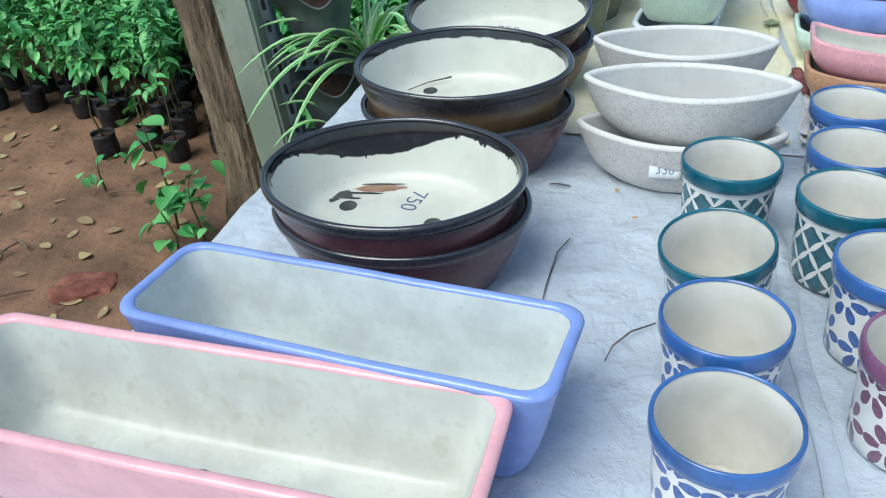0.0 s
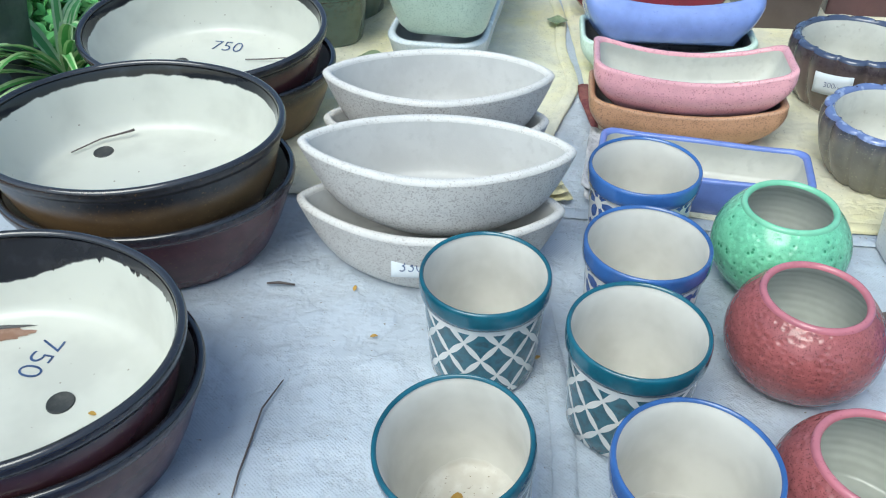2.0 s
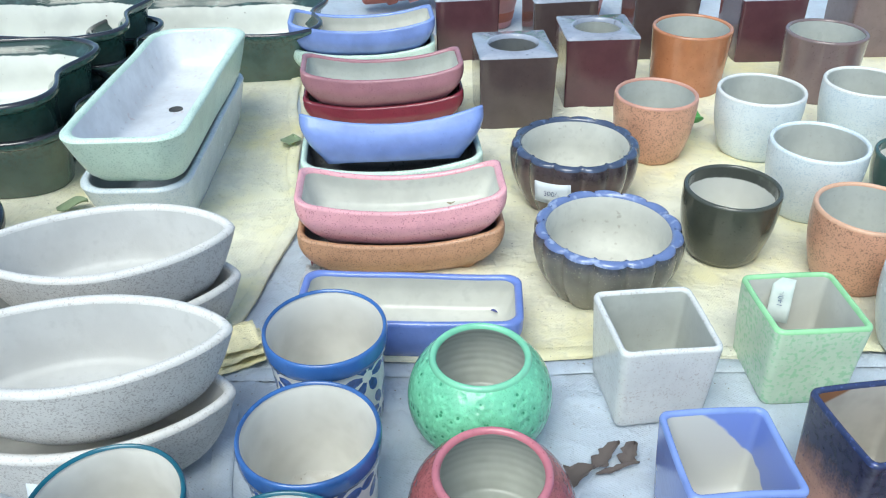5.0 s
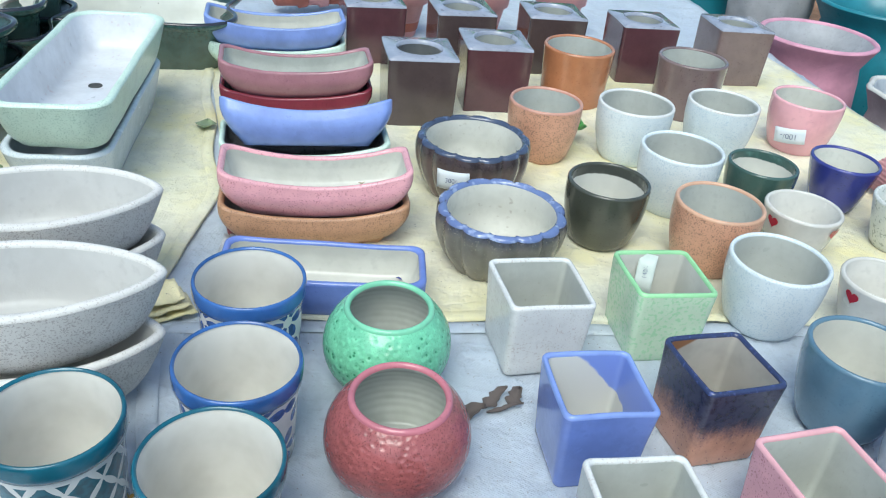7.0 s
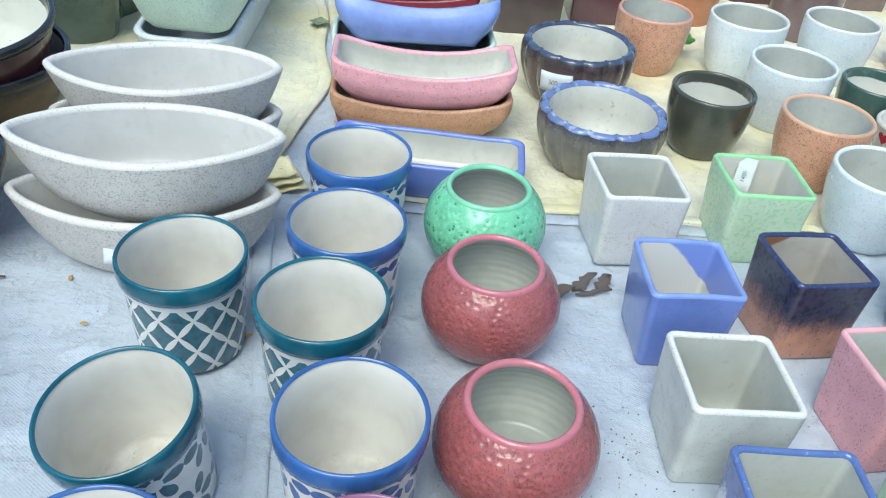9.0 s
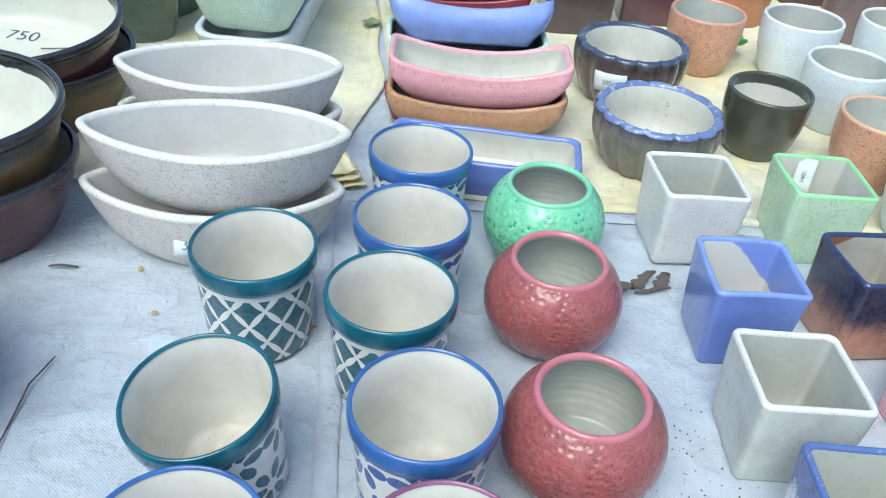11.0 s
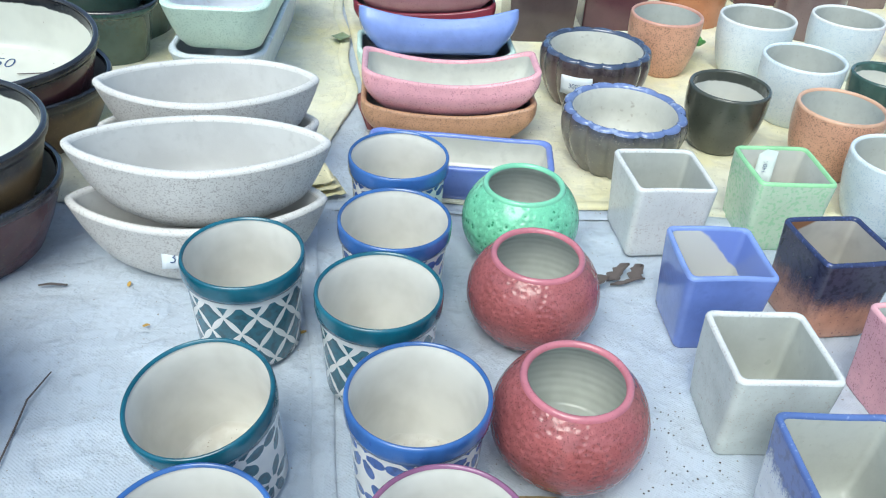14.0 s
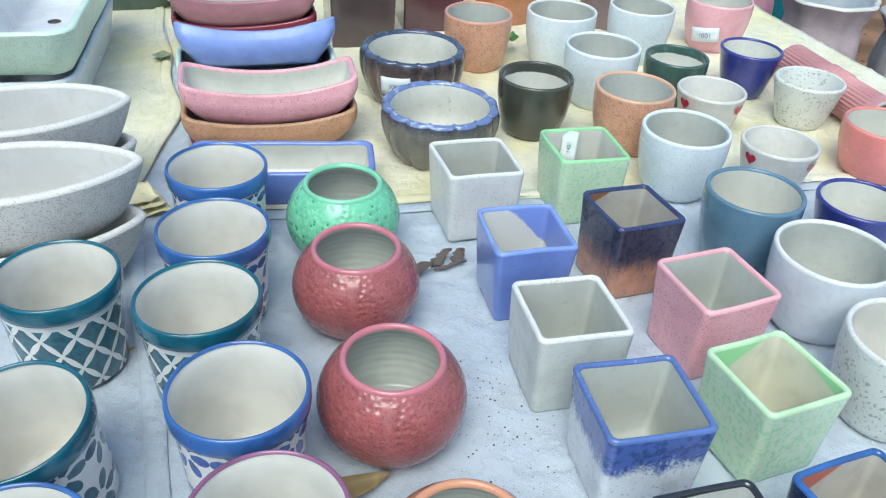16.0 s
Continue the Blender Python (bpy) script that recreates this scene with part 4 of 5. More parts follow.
def pumpkin(x, y, body, rim, label, d=0.202, h=0.092, turn=0):
    t = thing("flower_pot", on_bench(x, y, turn), label, "flower pot", "scalloped bowls")
    r = d / 2
    lobes = 14
    loop = scallop_loop(168, lobes, 0.07)
    prof = []
    for k in range(13):
        s = k / 12
        f = 0.66 + 0.36 * math.sin(math.pi * (0.04 + 0.54 * s)) ** 0.8
        prof.append((r * f, r * f, h * s))
    bx = prof[-1][0]
    prof[-1] = (bx * 0.985, bx * 0.985, h)
    vessel(t, loop, prof, 0.016, 0.013, body, CLOUDY_IN, rim, 0.006, inner_loop=circle(168), seed=x * 9,
           inner=[(bx - 0.0172, bx - 0.0172, h), (bx - 0.021, bx - 0.021, h - 0.010), (bx - 0.022, bx - 0.022, h * 0.6), (bx - 0.024, bx - 0.024, h * 0.35), (bx - 0.038, bx - 0.038, 0.02)])
    drain(t, 0, 0, 0.0135, 0.008)
    return t


pumpkin(1.218, 1.558, PUMP_BLUE, PUMP_EDGE, "ribbed grey-black ceramic bowl with a scalloped blue rim", turn=7)
pb = pumpkin(1.249, 1.796, PUMP_BROWN, PUMP_RIM, "ribbed brown-black ceramic bowl with scalloped rim and price label", 0.204, 0.102, 0)
label_on(pb, -126, 0.1105, 0.066, "300/-", 0.058, 0.034, 0.012, 4)


def oval(x, y, lift, turn, body, lining, label, rx=0.184, ry=0.150, h=0.117, lean=(0, 0), holes=False):
    t = thing("oval_planter", on_bench(x, y, turn, 0.004 + lift, lean), label, "planter", "stacked oval planters")
    loop = circle(96)
    prof = [(rx * 0.74, ry * 0.73, 0.0), (rx * 0.77, ry * 0.76, 0.006), (rx * 0.875, ry * 0.865, 0.045), (rx * 0.945, ry * 0.94, h - 0.028), (rx * 0.952, ry * 0.947, h - 0.018), (rx * 0.962, ry * 0.957, h - 0.013), (rx * 0.992, ry * 0.990, h - 0.009), (rx, ry, h - 0.003), (rx, ry, h)]
    inner = [(rx - 0.010, ry - 0.010, h - 0.001), (rx - 0.0125, ry - 0.0125, h - 0.008), (rx - 0.018, ry - 0.018, h - 0.030), (rx * 0.87, ry * 0.85, h * 0.55), (rx * 0.83, ry * 0.80, 0.048)]
    vessel(t, loop, prof, 0.009, 0.033 if h > 0.11 else 0.018, body, lining, BLACK, 0.0045, seed=x * 3 + lift, shake=0.0014, inner=inner)
    return t


oval(0.178, 1.052, 0, -4, BROWN_BODY, OVAL_IN, "oval dark brown glazed planter under another", h=0.107)
o1 = oval(0.174, 1.047, 0.043, -4.5, BROWN_BODY, OVAL_IN, "oval brown-black planter, dripped glaze and marked 750 inside", lean=(1.6, 0))
drain(o1, -0.087, 0.026, 0.0335, 0.012)
drain(o1, 0.050, 0.002, 0.0335, 0.012)
oval(0.206, 1.398, 0, -3, BROWN_BODY, OVAL_IN2, "oval dark brown glazed planter under another", 0.187, 0.150, h=0.107)
o2 = oval(0.204, 1.399, 0.062, -3, RUST_BODY, OVAL_IN2, "oval bronze-black glazed planter with a cream inside", 0.187, 0.150, lean=(2.3, 0))
drain(o2, -0.078, 0.055, 0.0335, 0.012)
oval(0.222, 1.722, 0.004, -3, RUST_BODY, OVAL_IN2, "oval bronze-black glazed planter under another", 0.187, 0.142, h=0.107, lean=(5, 0))
o3 = oval(0.216, 1.715, 0.058, -3, BROWN_BODY, OVAL_IN2, "oval black-rimmed planter marked 750 inside", 0.188, 0.146, lean=(10, 0))
drain(o3, -0.06, 0.02, 0.0335, 0.012)
writing("750", under(o1, "lining"), pose(0.004, 0.055, 0.0338, 0, 0, -98), 0.036)
writing("750", under(o3, "lining"), pose(0.004, 0.066, 0.0338, 0, 0, -8), 0.036)


def blot(parent, cx, cy, rx, ry, z, mat, seed, turn=0, name="glaze_run"):
    n = 40
    verts, faces = [(cx, cy, z + 0.0006)], []
    rot = radians(turn)
    for i in range(n):
        a = 2 * math.pi * i / n
        k = 1 + 0.35 * noise.noise((math.cos(a) * 1.6 + seed, math.sin(a) * 1.6, seed)) + 0.18 * noise.noise((math.cos(a) * 5, math.sin(a) * 5, seed))
        px, py = rx * k * math.cos(a), ry * k * math.sin(a)
        verts.append((cx + px * math.cos(rot) - py * math.sin(rot), cy + px * math.sin(rot) + py * math.cos(rot), z))
    faces = [(0, i, i % n + 1) for i in range(1, n + 1)]
    part(name, mesh_of(verts, faces, mat), under(parent, "lining"), "run of dark glaze on the floor of the planter")


blot(o1, -0.112, 0.058, 0.020, 0.014, 0.0342, BLACK, 2.0, -20)
blot(o1, -0.130, 0.072, 0.016, 0.004, 0.0343, BLACK, 3.0, -48)
blot(o1, -0.062, 0.080, 0.042, 0.010, 0.0338, RUST, 5.0, 9, "bare_clay_patch")
blot(o1, -0.064, 0.090, 0.046, 0.0026, 0.0344, BLACK, 7.0, 10)
blot(o1, -0.080, 0.062, 0.034, 0.0026, 0.0344, BLACK, 9.0, 6)
blot(o1, -0.094, 0.046, 0.022, 0.0024, 0.0344, BLACK, 11.0, 3)
blot(o1, -0.114, 0.038, 0.010, 0.005, 0.0344, BLACK, 13.0, 60)
blot(o1, -0.104, 0.082, 0.012, 0.005, 0.0344, BLACK, 15.0, 70)


def boat(x, y, lift, turn, label, rx=0.164, ry=0.078, h=0.086, lean=(0, 0)):
    t = thing("boat_planter", on_bench(x, y, turn, 0.004 + lift, lean), label, "planter", "stacked boat planters")
    loop = boat_loop(112)

    def sheer(px, py):
        return 0.004 * (px / rx) ** 2
    prof = [(rx * 0.64, ry * 0.68, 0.0), (rx * 0.67, ry * 0.72, 0.003)] + [(rx * (0.67 + 0.33 * (k / 8) ** 0.56), ry * (0.72 + 0.28 * (k / 8) ** 0.5), 0.003 + (h - 0.003) * k / 8) for k in range(1, 9)]
    vessel(t, loop, prof, 0.013, 0.016, STONE, STONE_IN, STONE_RIM, 0.006, bend=sheer, seed=x * 3 + lift * 50, shake=0.0014)
    return t


b1 = boat(0.562, 1.348, 0, -5, "boat-shaped speckled white stoneware planter with a 330 label")
boat(0.570, 1.358, 0.075, -5, "boat-shaped speckled white stoneware planter stacked on another")
boat(0.566, 1.556, 0, -2, "boat-shaped speckled white stoneware planter under another", 0.160, 0.086)
boat(0.569, 1.559, 0.068, -2, "boat-shaped speckled white stoneware planter stacked on another", 0.159, 0.086)
lab = part("price_label", plate(0.048, 0.026, 2), b1, "white paper label")
lab.matrix_basis = pose(-0.014, -0.0725, 0.050, 62, 0, 2)
writing("330", lab, lab.matrix_basis.inverted() @ pose(-0.014, -0.0735, 0.0505, 62, 0, 2), 0.020)


def trough(x, y, lift, turn, rx, ry, h, label, body, lining, rim, bow=0.0, taper=0.84, lean=(0, 0), wall=0.009, corner=0.28, group="rectangular planters", name="rectangular_planter", belly=0.0):
    t = thing(name, on_bench(x, y, turn, 0.004 + lift, lean), label, "planter", group)
    loop = rounded(8, None, corner, rx / ry)

    def arch(px, py):
        return bow * (px / rx) ** 2 if bow else 0.0
    prof = []
    for k in range(9):
        s = k / 8
        f = taper + (1 - taper) * s ** 0.7
        g = 1 - (1 - taper) * 1.6 * (1 - s ** 0.7) if rx > ry else f
        prof.append((rx * f, ry * max(0.55, g), h * s))
    prof.insert(1, (prof[0][0] * 1.01, prof[0][1] * 1.03, 0.004))
    vessel(t, loop, prof, wall, 0.014, body, lining, rim, 0.005, bend=arch if bow else None, seed=x * 3 + y * 7 + lift, shake=0.0018)
    return t


rp = trough(0.084, 0.615, 0, -4.7, 0.304, 0.085, 0.129, "long pink glazed rectangular planter with a stained white inside", PINK_PLAIN, ceramic("stained_white_lining", (0.64, 0.65, 0.60), (0.50, 0.50, 0.42), 0.28, 26, 0.35, var=0.85), PINK_PLAIN, corner=0.35, wall=0.014)
drain(rp, -0.022, 0.0, 0.0146, 0.013)
rb = trough(0.189, 0.767, 0, -9, 0.254, 0.077, 0.135, "long periwinkle blue rectangular planter with a pale inside", BLUE_SOFT, ceramic("pale_blue_white_lining", (0.64, 0.68, 0.67), (0.5, 0.54, 0.53), 0.14, 50, 0.3), BLUE_SOFT, corner=0.38, wall=0.013)
drain(rb, -0.018, 0.028, 0.0146, 0.012)
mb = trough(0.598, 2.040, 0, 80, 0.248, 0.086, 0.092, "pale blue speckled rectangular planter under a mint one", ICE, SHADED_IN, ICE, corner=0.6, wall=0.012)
mt = trough(0.606, 2.022, 0.102, 80.5, 0.264, 0.091, 0.080, "mint speckled rectangular planter with a pale lilac inside", MINT, ceramic("lilac_white_lining", (0.72, 0.74, 0.77), (0.5, 0.4, 0.4), 0.1, 60, 0.3), MINT, corner=0.5, wall=0.014, lean=(0, 1.5))
drain(mt, 0.02, 0.0, 0.0146, 0.011)


def tray(x, y, lift, turn, label, body, lining, rim, lean=(0, 0), rx=0.143, ry=0.056, bow=0.030, h=0.052):
    """A bow-bottomed tray with a bulging wall and raised ends."""
    t = thing("bonsai_tray", on_bench(x, y, turn, 0.004 + lift, lean), label, "planter", "curved bonsai trays")
    loop = rounded(8, None, 0.36, rx / ry)

    def arch(px, py):
        return bow * abs(px / rx) ** 2.2
    prof = []
    for k in range(11):
        q = k / 10
        f = 0.80 + 0.20 * math.sin(math.pi / 2 * min(1.0, q / 0.85)) ** 0.8
        g = 0.70 + 0.34 * math.sin(math.pi / 2 * min(1.0, q / 0.7)) ** 0.8 - 0.04 * max(0.0, (q - 0.7) / 0.3)
        prof.append((rx * f, ry * g, h * q))
    vessel(t, loop, prof, 0.010, 0.014, body, lining, rim, 0.005, bend=arch, seed=x * 3 + y * 7 + lift, shake=0.0022)
    return t


tray(0.933, 1.494, 0.000, -14, "flat periwinkle blue rectangular tray with a cream inside", BLUE, CREAM, BLUE, bow=0.004, h=0.060, ry=0.056)
# Covered lower trays get DARK_IN: shade under the upper tray, set as colour.
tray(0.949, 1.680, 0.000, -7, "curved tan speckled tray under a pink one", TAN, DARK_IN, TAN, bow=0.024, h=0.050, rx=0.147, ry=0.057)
tray(0.951, 1.683, 0.048, -7, "curved pink speckled ceramic tray", PINK, CREAM, PINK, bow=0.025, h=0.056, rx=0.147, ry=0.057)
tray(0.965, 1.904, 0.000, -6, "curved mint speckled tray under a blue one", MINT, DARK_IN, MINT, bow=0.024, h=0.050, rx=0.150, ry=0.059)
tray(0.966, 1.889, 0.054, -6, "curved periwinkle blue tray tipped on another", BLUE_SOFT, CREAM, BLUE_SOFT, (-27, 0), bow=0.025, h=0.056, rx=0.150, ry=0.059)
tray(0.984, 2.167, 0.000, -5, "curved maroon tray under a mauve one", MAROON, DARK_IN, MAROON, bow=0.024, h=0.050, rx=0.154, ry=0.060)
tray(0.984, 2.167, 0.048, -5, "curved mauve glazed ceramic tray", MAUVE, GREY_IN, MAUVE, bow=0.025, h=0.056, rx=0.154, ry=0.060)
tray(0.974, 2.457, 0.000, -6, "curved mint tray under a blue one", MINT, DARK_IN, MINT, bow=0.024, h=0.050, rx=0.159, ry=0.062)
tray(0.974, 2.457, 0.048, -6, "curved periwinkle blue ceramic tray", BLUE_SOFT, CREAM, BLUE_SOFT, bow=0.025, h=0.056, rx=0.159, ry=0.062)


def cloud(x, y, lift, turn, label, rx=0.248, ry=0.165, h=0.116):
    t = thing("lobed_planter", on_bench(x, y, turn, 0.004 + lift), label, "planter", "lobed planters")
    loop = cloud_loop(144)
    prof = [(rx * 0.84, ry * 0.8, 0), (rx * 0.86, ry * 0.82, 0.005), (rx * 0.9, ry * 0.87, h * 0.5), (rx * 0.93, ry * 0.91, h - 0.02), (rx * 0.96, ry * 0.95, h - 0.014), (rx, ry, h - 0.005), (rx, ry, h)]
    vessel(t, loop, prof, 0.011, 0.014, GREEN_BODY, GREEN_IN, BLACK, 0.005, seed=x * 3 + lift * 9, shake=0.002)
    return t


cloud(0.213, 2.150, 0, -12, "dark green lobed ceramic planter under another")
cloud(0.205, 2.145, 0.064, -12, "dark green glazed lobed planter with a pale inside")
cloud(0.275, 2.468, 0.0, -10, "dark green glazed lobed planter under another")
cloud(0.270, 2.463, 0.062, -10, "dark green glazed lobed planter with a pale speckled inside")
cloud(0.647, 2.575, 0.0, -8, "large dark green lobed planter with a white inside")


# ---- ribbed planter lying on its side ----
def lying_ribbed(x, y, turn):
    m = Matrix.Translation((x, y, bench(x, y) + 0.045)) @ pose(0, 0, 0, 0, 0, turn) @ pose(0, 0, 0, 0, 90, 0)
    t = thing("ribbed_planter", m, "ribbed pink ceramic planter lying on its side", "planter")
    n = 160
    loop = [((1 + 0.03 * math.cos(32 * 2 * math.pi * i / n)) * math.cos(2 * math.pi * i / n), (1 + 0.03 * math.cos(32 * 2 * math.pi * i / n)) * math.sin(2 * math.pi * i / n)) for i in range(n)]
    prof = [(0.027, 0.027, -0.17), (0.030, 0.030, -0.165), (0.030, 0.030, -0.05), (0.033, 0.033, -0.045), (0.033, 0.033, 0.005), (0.030, 0.030, 0.01), (0.031, 0.031, 0.11), (0.033, 0.033, 0.115), (0.034, 0.034, 0.14)]
    prof = [(1.3 * a, 1.3 * b, z) for a, b, z in prof]
    rings = [ring(circle(n) if -0.047 < z < 0.007 or z > 0.112 else loop, a, b, z) for a, b, z in prof]
    part("body", loft(rings, ROSE_CLAY, cap_first=True), t)
    inn = [ring(circle(n), 1.3 * q, 1.3 * q, z) for q, z in ((0.034, 0.14), (0.031, 0.143), (0.027, 0.138), (0.025, -0.11))]
    part("lining", loft(inn, GREY_IN, cap_last=True), t)


lying_ribbed(2.081, 1.528, -97)


# ---- larger pots beyond the bench ----
def jar(x, y, z, d, h, label, mat, inner, ruffle=0.0, name="garden_pot", edge=None):
    t = thing(name, pose(x, y, z, 0, 0, x * 40), label, "garden pot", "large garden pots")
    r = d / 2
    n = 120
    loop = [((1 + ruffle * math.cos(8 * 2 * math.pi * i / n)) * math.cos(2 * math.pi * i / n), (1 + ruffle * math.cos(8 * 2 * math.pi * i / n)) * math.sin(2 * math.pi * i / n)) for i in range(n)]
    prof = [(r * 0.5, r * 0.5, 0), (r * 0.53, r * 0.53, 0.01), (r * 0.78, r * 0.78, h * 0.35), (r * 0.9, r * 0.9, h * 0.62), (r * 0.84, r * 0.84, h * 0.8), (r * 0.8, r * 0.8, h * 0.87), (r * 0.92, r * 0.92, h * 0.95), (r, r, h)]
    vessel(t, loop, prof, 0.018, 0.02, mat, inner, edge or mat, 0.008, seed=x, shake=0.002)
    return t


jar(2.645, 2.590, GROUND, 0.36, 0.535, "pink painted garden pot with a pale rim", ROSE_PAINT, ASHEN)
jar(3.068, 2.798, GROUND, 0.46, 0.575, "teal glazed garden pot", TURQ, TURQ)
jar(2.700, 2.205, GROUND, 0.28, 0.495, "mauve painted pot with a ruffled white rim", DUSTY, SHADED_IN, 0.03, edge=WHITE_IN)
jar(2.87, 3.13, GROUND, 0.34, 0.79, "grey fluted clay garden pot", ASHEN, ASHEN, 0.03)
jar(2.73, 1.769, GROUND, 0.30, 0.39, "dusty grey-mauve painted garden pot", DUSTY, ASHEN, 0.02)
jar(2.80, 3.48, GROUND, 0.36, 0.52, "teal glazed garden bowl with a white rim", TURQ, WHITE_IN)
jar(3.12, 2.15, GROUND, 0.34, 0.41, "pale painted garden pot", ASHEN, ASHEN, 0.03)

for k in range(5):
    t = thing("terracotta_pot", Matrix.Translation((1.01 + 0.062 * k, 2.885 + 0.01 * k, bench(1.0, 2.56) + 0.058)) @ pose(0, 0, 0, 0, 78, 8), "small terracotta pot nested on its side with others", "flower pot", "nested terracotta pots")
    vessel(t, circle(48), [(0.03, 0.03, 0), (0.034, 0.034, 0.005), (0.046, 0.046, 0.06), (0.054, 0.054, 0.064), (0.055, 0.055, 0.085)], 0.006, 0.008, ROSE_CLAY if k % 2 else TERRACOTTA, TERRACOTTA, TERRACOTTA, 0.003, seed=k)
for x, y in ((1.334, 2.707), (1.561, 2.687), (1.30, 2.88), (1.812, 2.716)):
    t = thing("terracotta_pot", on_bench(x, y, 0), "terracotta flower pot behind the dark pots", "flower pot", "terracotta pots")
    vessel(t, circle(48), [(0.045, 0.045, 0), (0.048, 0.048, 0.005), (0.066, 0.066, 0.09), (0.076, 0.076, 0.094), (0.078, 0.078, 0.125)], 0.008, 0.012, ROSE_CLAY, TERRACOTTA, ROSE_CLAY, 0.004, seed=x)


# ---- tree, post and wall planters beside the bench ----
def make_tree():
    t = thing("tree", pose(-0.527, 1.946, GROUND), "young tree with deeply furrowed brown bark", "tree")
    n, rings = 84, []
    H = 2.6
    for k in range(130):
        z = -0.05 + H * k / 129
        r = 0.066 - 0.006 * z + 0.03 * math.exp(-max(0, z) / 0.08)
        cx, cy = 0.0 - 0.072 * z + 0.008 * math.sin(4 * z), 0.01 * math.sin(3 * z)
        row = []
        for i in range(n):
            a = 2 * math.pi * i / n
            p = Vector((math.cos(a) * 3.6, math.sin(a) * 3.6, z * 5.0 + 1.2 * math.sin(3 * a)))
            ridge = abs(noise.noise(p)) + 0.5 * abs(noise.noise(p * 2.3 + Vector((5, 0, 0))))
            rr = r * (1 + 0.34 * (0.4 - ridge) + 0.06 * noise.noise(p * 5))
            row.append((cx + rr * math.cos(a), cy + rr * math.sin(a), z))
        rings.append(row)
    part("trunk", loft(rings, BARK, True, True), t)
    for k in range(5):
        a = 1.3 * k + 0.4
        pts = [(-0.18, 0, H - 0.1)] + [(-0.18 + math.cos(a) * s * 0.9, math.sin(a) * s * 0.9, H - 0.1 + 0.5 * s) for s in (0.3, 0.7, 1.2)]
        part("limb", tube(pts, [0.035, 0.028, 0.018, 0.008], BARK, 8), t)
    part("crown", leaves([(-0.1 + 1.7 * random.uniform(-1, 1), 1.7 * random.uniform(-1, 1), H + 0.35 + 0.7 * random.random()) for _ in range(260)], 0.12, LEAF_DARK), t)


def leaves(points, size, mat, droop=0.25, wide=0.42):
    """Many small pointed leaves, each bent along its midrib."""
    verts, faces = [], []
    rnd = random.Random(len(points))
    for p in points:
        s = size * rnd.uniform(0.6, 1.25)
        a, tilt = rnd.uniform(0, 2 * math.pi), rnd.uniform(-0.9, 0.35)
        d = Vector((math.cos(a) * math.cos(tilt), math.sin(a) * math.cos(tilt), math.sin(tilt)))
        side = Vector((-math.sin(a), math.cos(a), rnd.uniform(-0.35, 0.35))).normalized()
        up = d.cross(side)
        if up.z < 0:
            up = -up
        q, b = Vector(p), len(verts)
        verts.append(tuple(q))
        for u, w, dz in ((0.12, 0.52, 0.03), (0.32, 0.92, 0.0), (0.56, 0.95, -0.05), (0.8, 0.58, -0.12)):
            for e, lift in ((-1, 0.12 * w), (0, 0.0), (1, 0.12 * w)):
                verts.append(tuple(q + d * (u * s) + side * (e * w * s * wide * 0.6) + up * ((dz * droop * 4 + lift) * s)))
        verts.append(tuple(q + d * s - up * (droop * s)))
        faces += [(b, b + 1, b + 2), (b, b + 2, b + 3), (b + 10, b + 13, b + 11), (b + 11, b + 13, b + 12)]
        for k in (1, 4, 7):
            faces += [(b + k, b + k + 3, b + k + 4, b + k + 1), (b + k + 1, b + k + 4, b + k + 5, b + k + 2)]
    return mesh_of(verts, faces, mat)


make_tree()

p = thing("concrete_post", pose(-0.362, 1.838, GROUND, 0, -4.2, 12), "weathered mossy concrete fence post", "post")
part("shaft", slab(-0.041, 0.041, -0.042, 0.042, -0.05, 2.3, CONCRETE, 0.008), p)
wire = part("tie_wire", tube([(-0.058, -0.054, 0.72), (0, -0.056, 0.715), (0.06, -0.054, 0.70), (0.15, -0.06, 0.69)], [0.0012] * 4, FRAME_STEEL, 6), p, "thin tie wire")


def wall_planter(z, tip, soil=True):
    """A black plastic pocket pot with a dipped front lip."""
    t = thing("wall_planter", pose(-0.262 - 0.04 * (z - 0.167), 1.928, z, tip, 0, -22), "black plastic pocket planter hung on a frame", "planter", "hanging pocket planters")
    loop = circle(64)
    rings = []
    for rx, ry, zz in ((0.062, 0.046, -0.165), (0.068, 0.052, -0.16), (0.088, 0.066, -0.08), (0.110, 0.084, 0.0)):
        rings.append([(x * rx, y * ry, zz + (0.0 if zz < -0.01 else 0.022 * math.cos(4 * math.atan2(y, x)) + 0.018 * y)) for x, y in loop])
    rim = [[(q[0] * k, q[1] * k, q[2] + dz) for q in rings[-1]] for k, dz in ((1.03, 0.0), (1.03, 0.005), (0.97, 0.004))]
    inn = [[(x * 0.088, y * 0.066, -0.06) for x, y in loop]]
    part("shell", loft(rings + rim + inn, PLASTIC, cap_first=True), t)
    part("soil", loft([[(x * 0.094, y * 0.071, -0.050 + 0.006 * noise.noise((x * 3, y * 3, z))) for x, y in loop]], POTSOIL, cap_last=True), t)


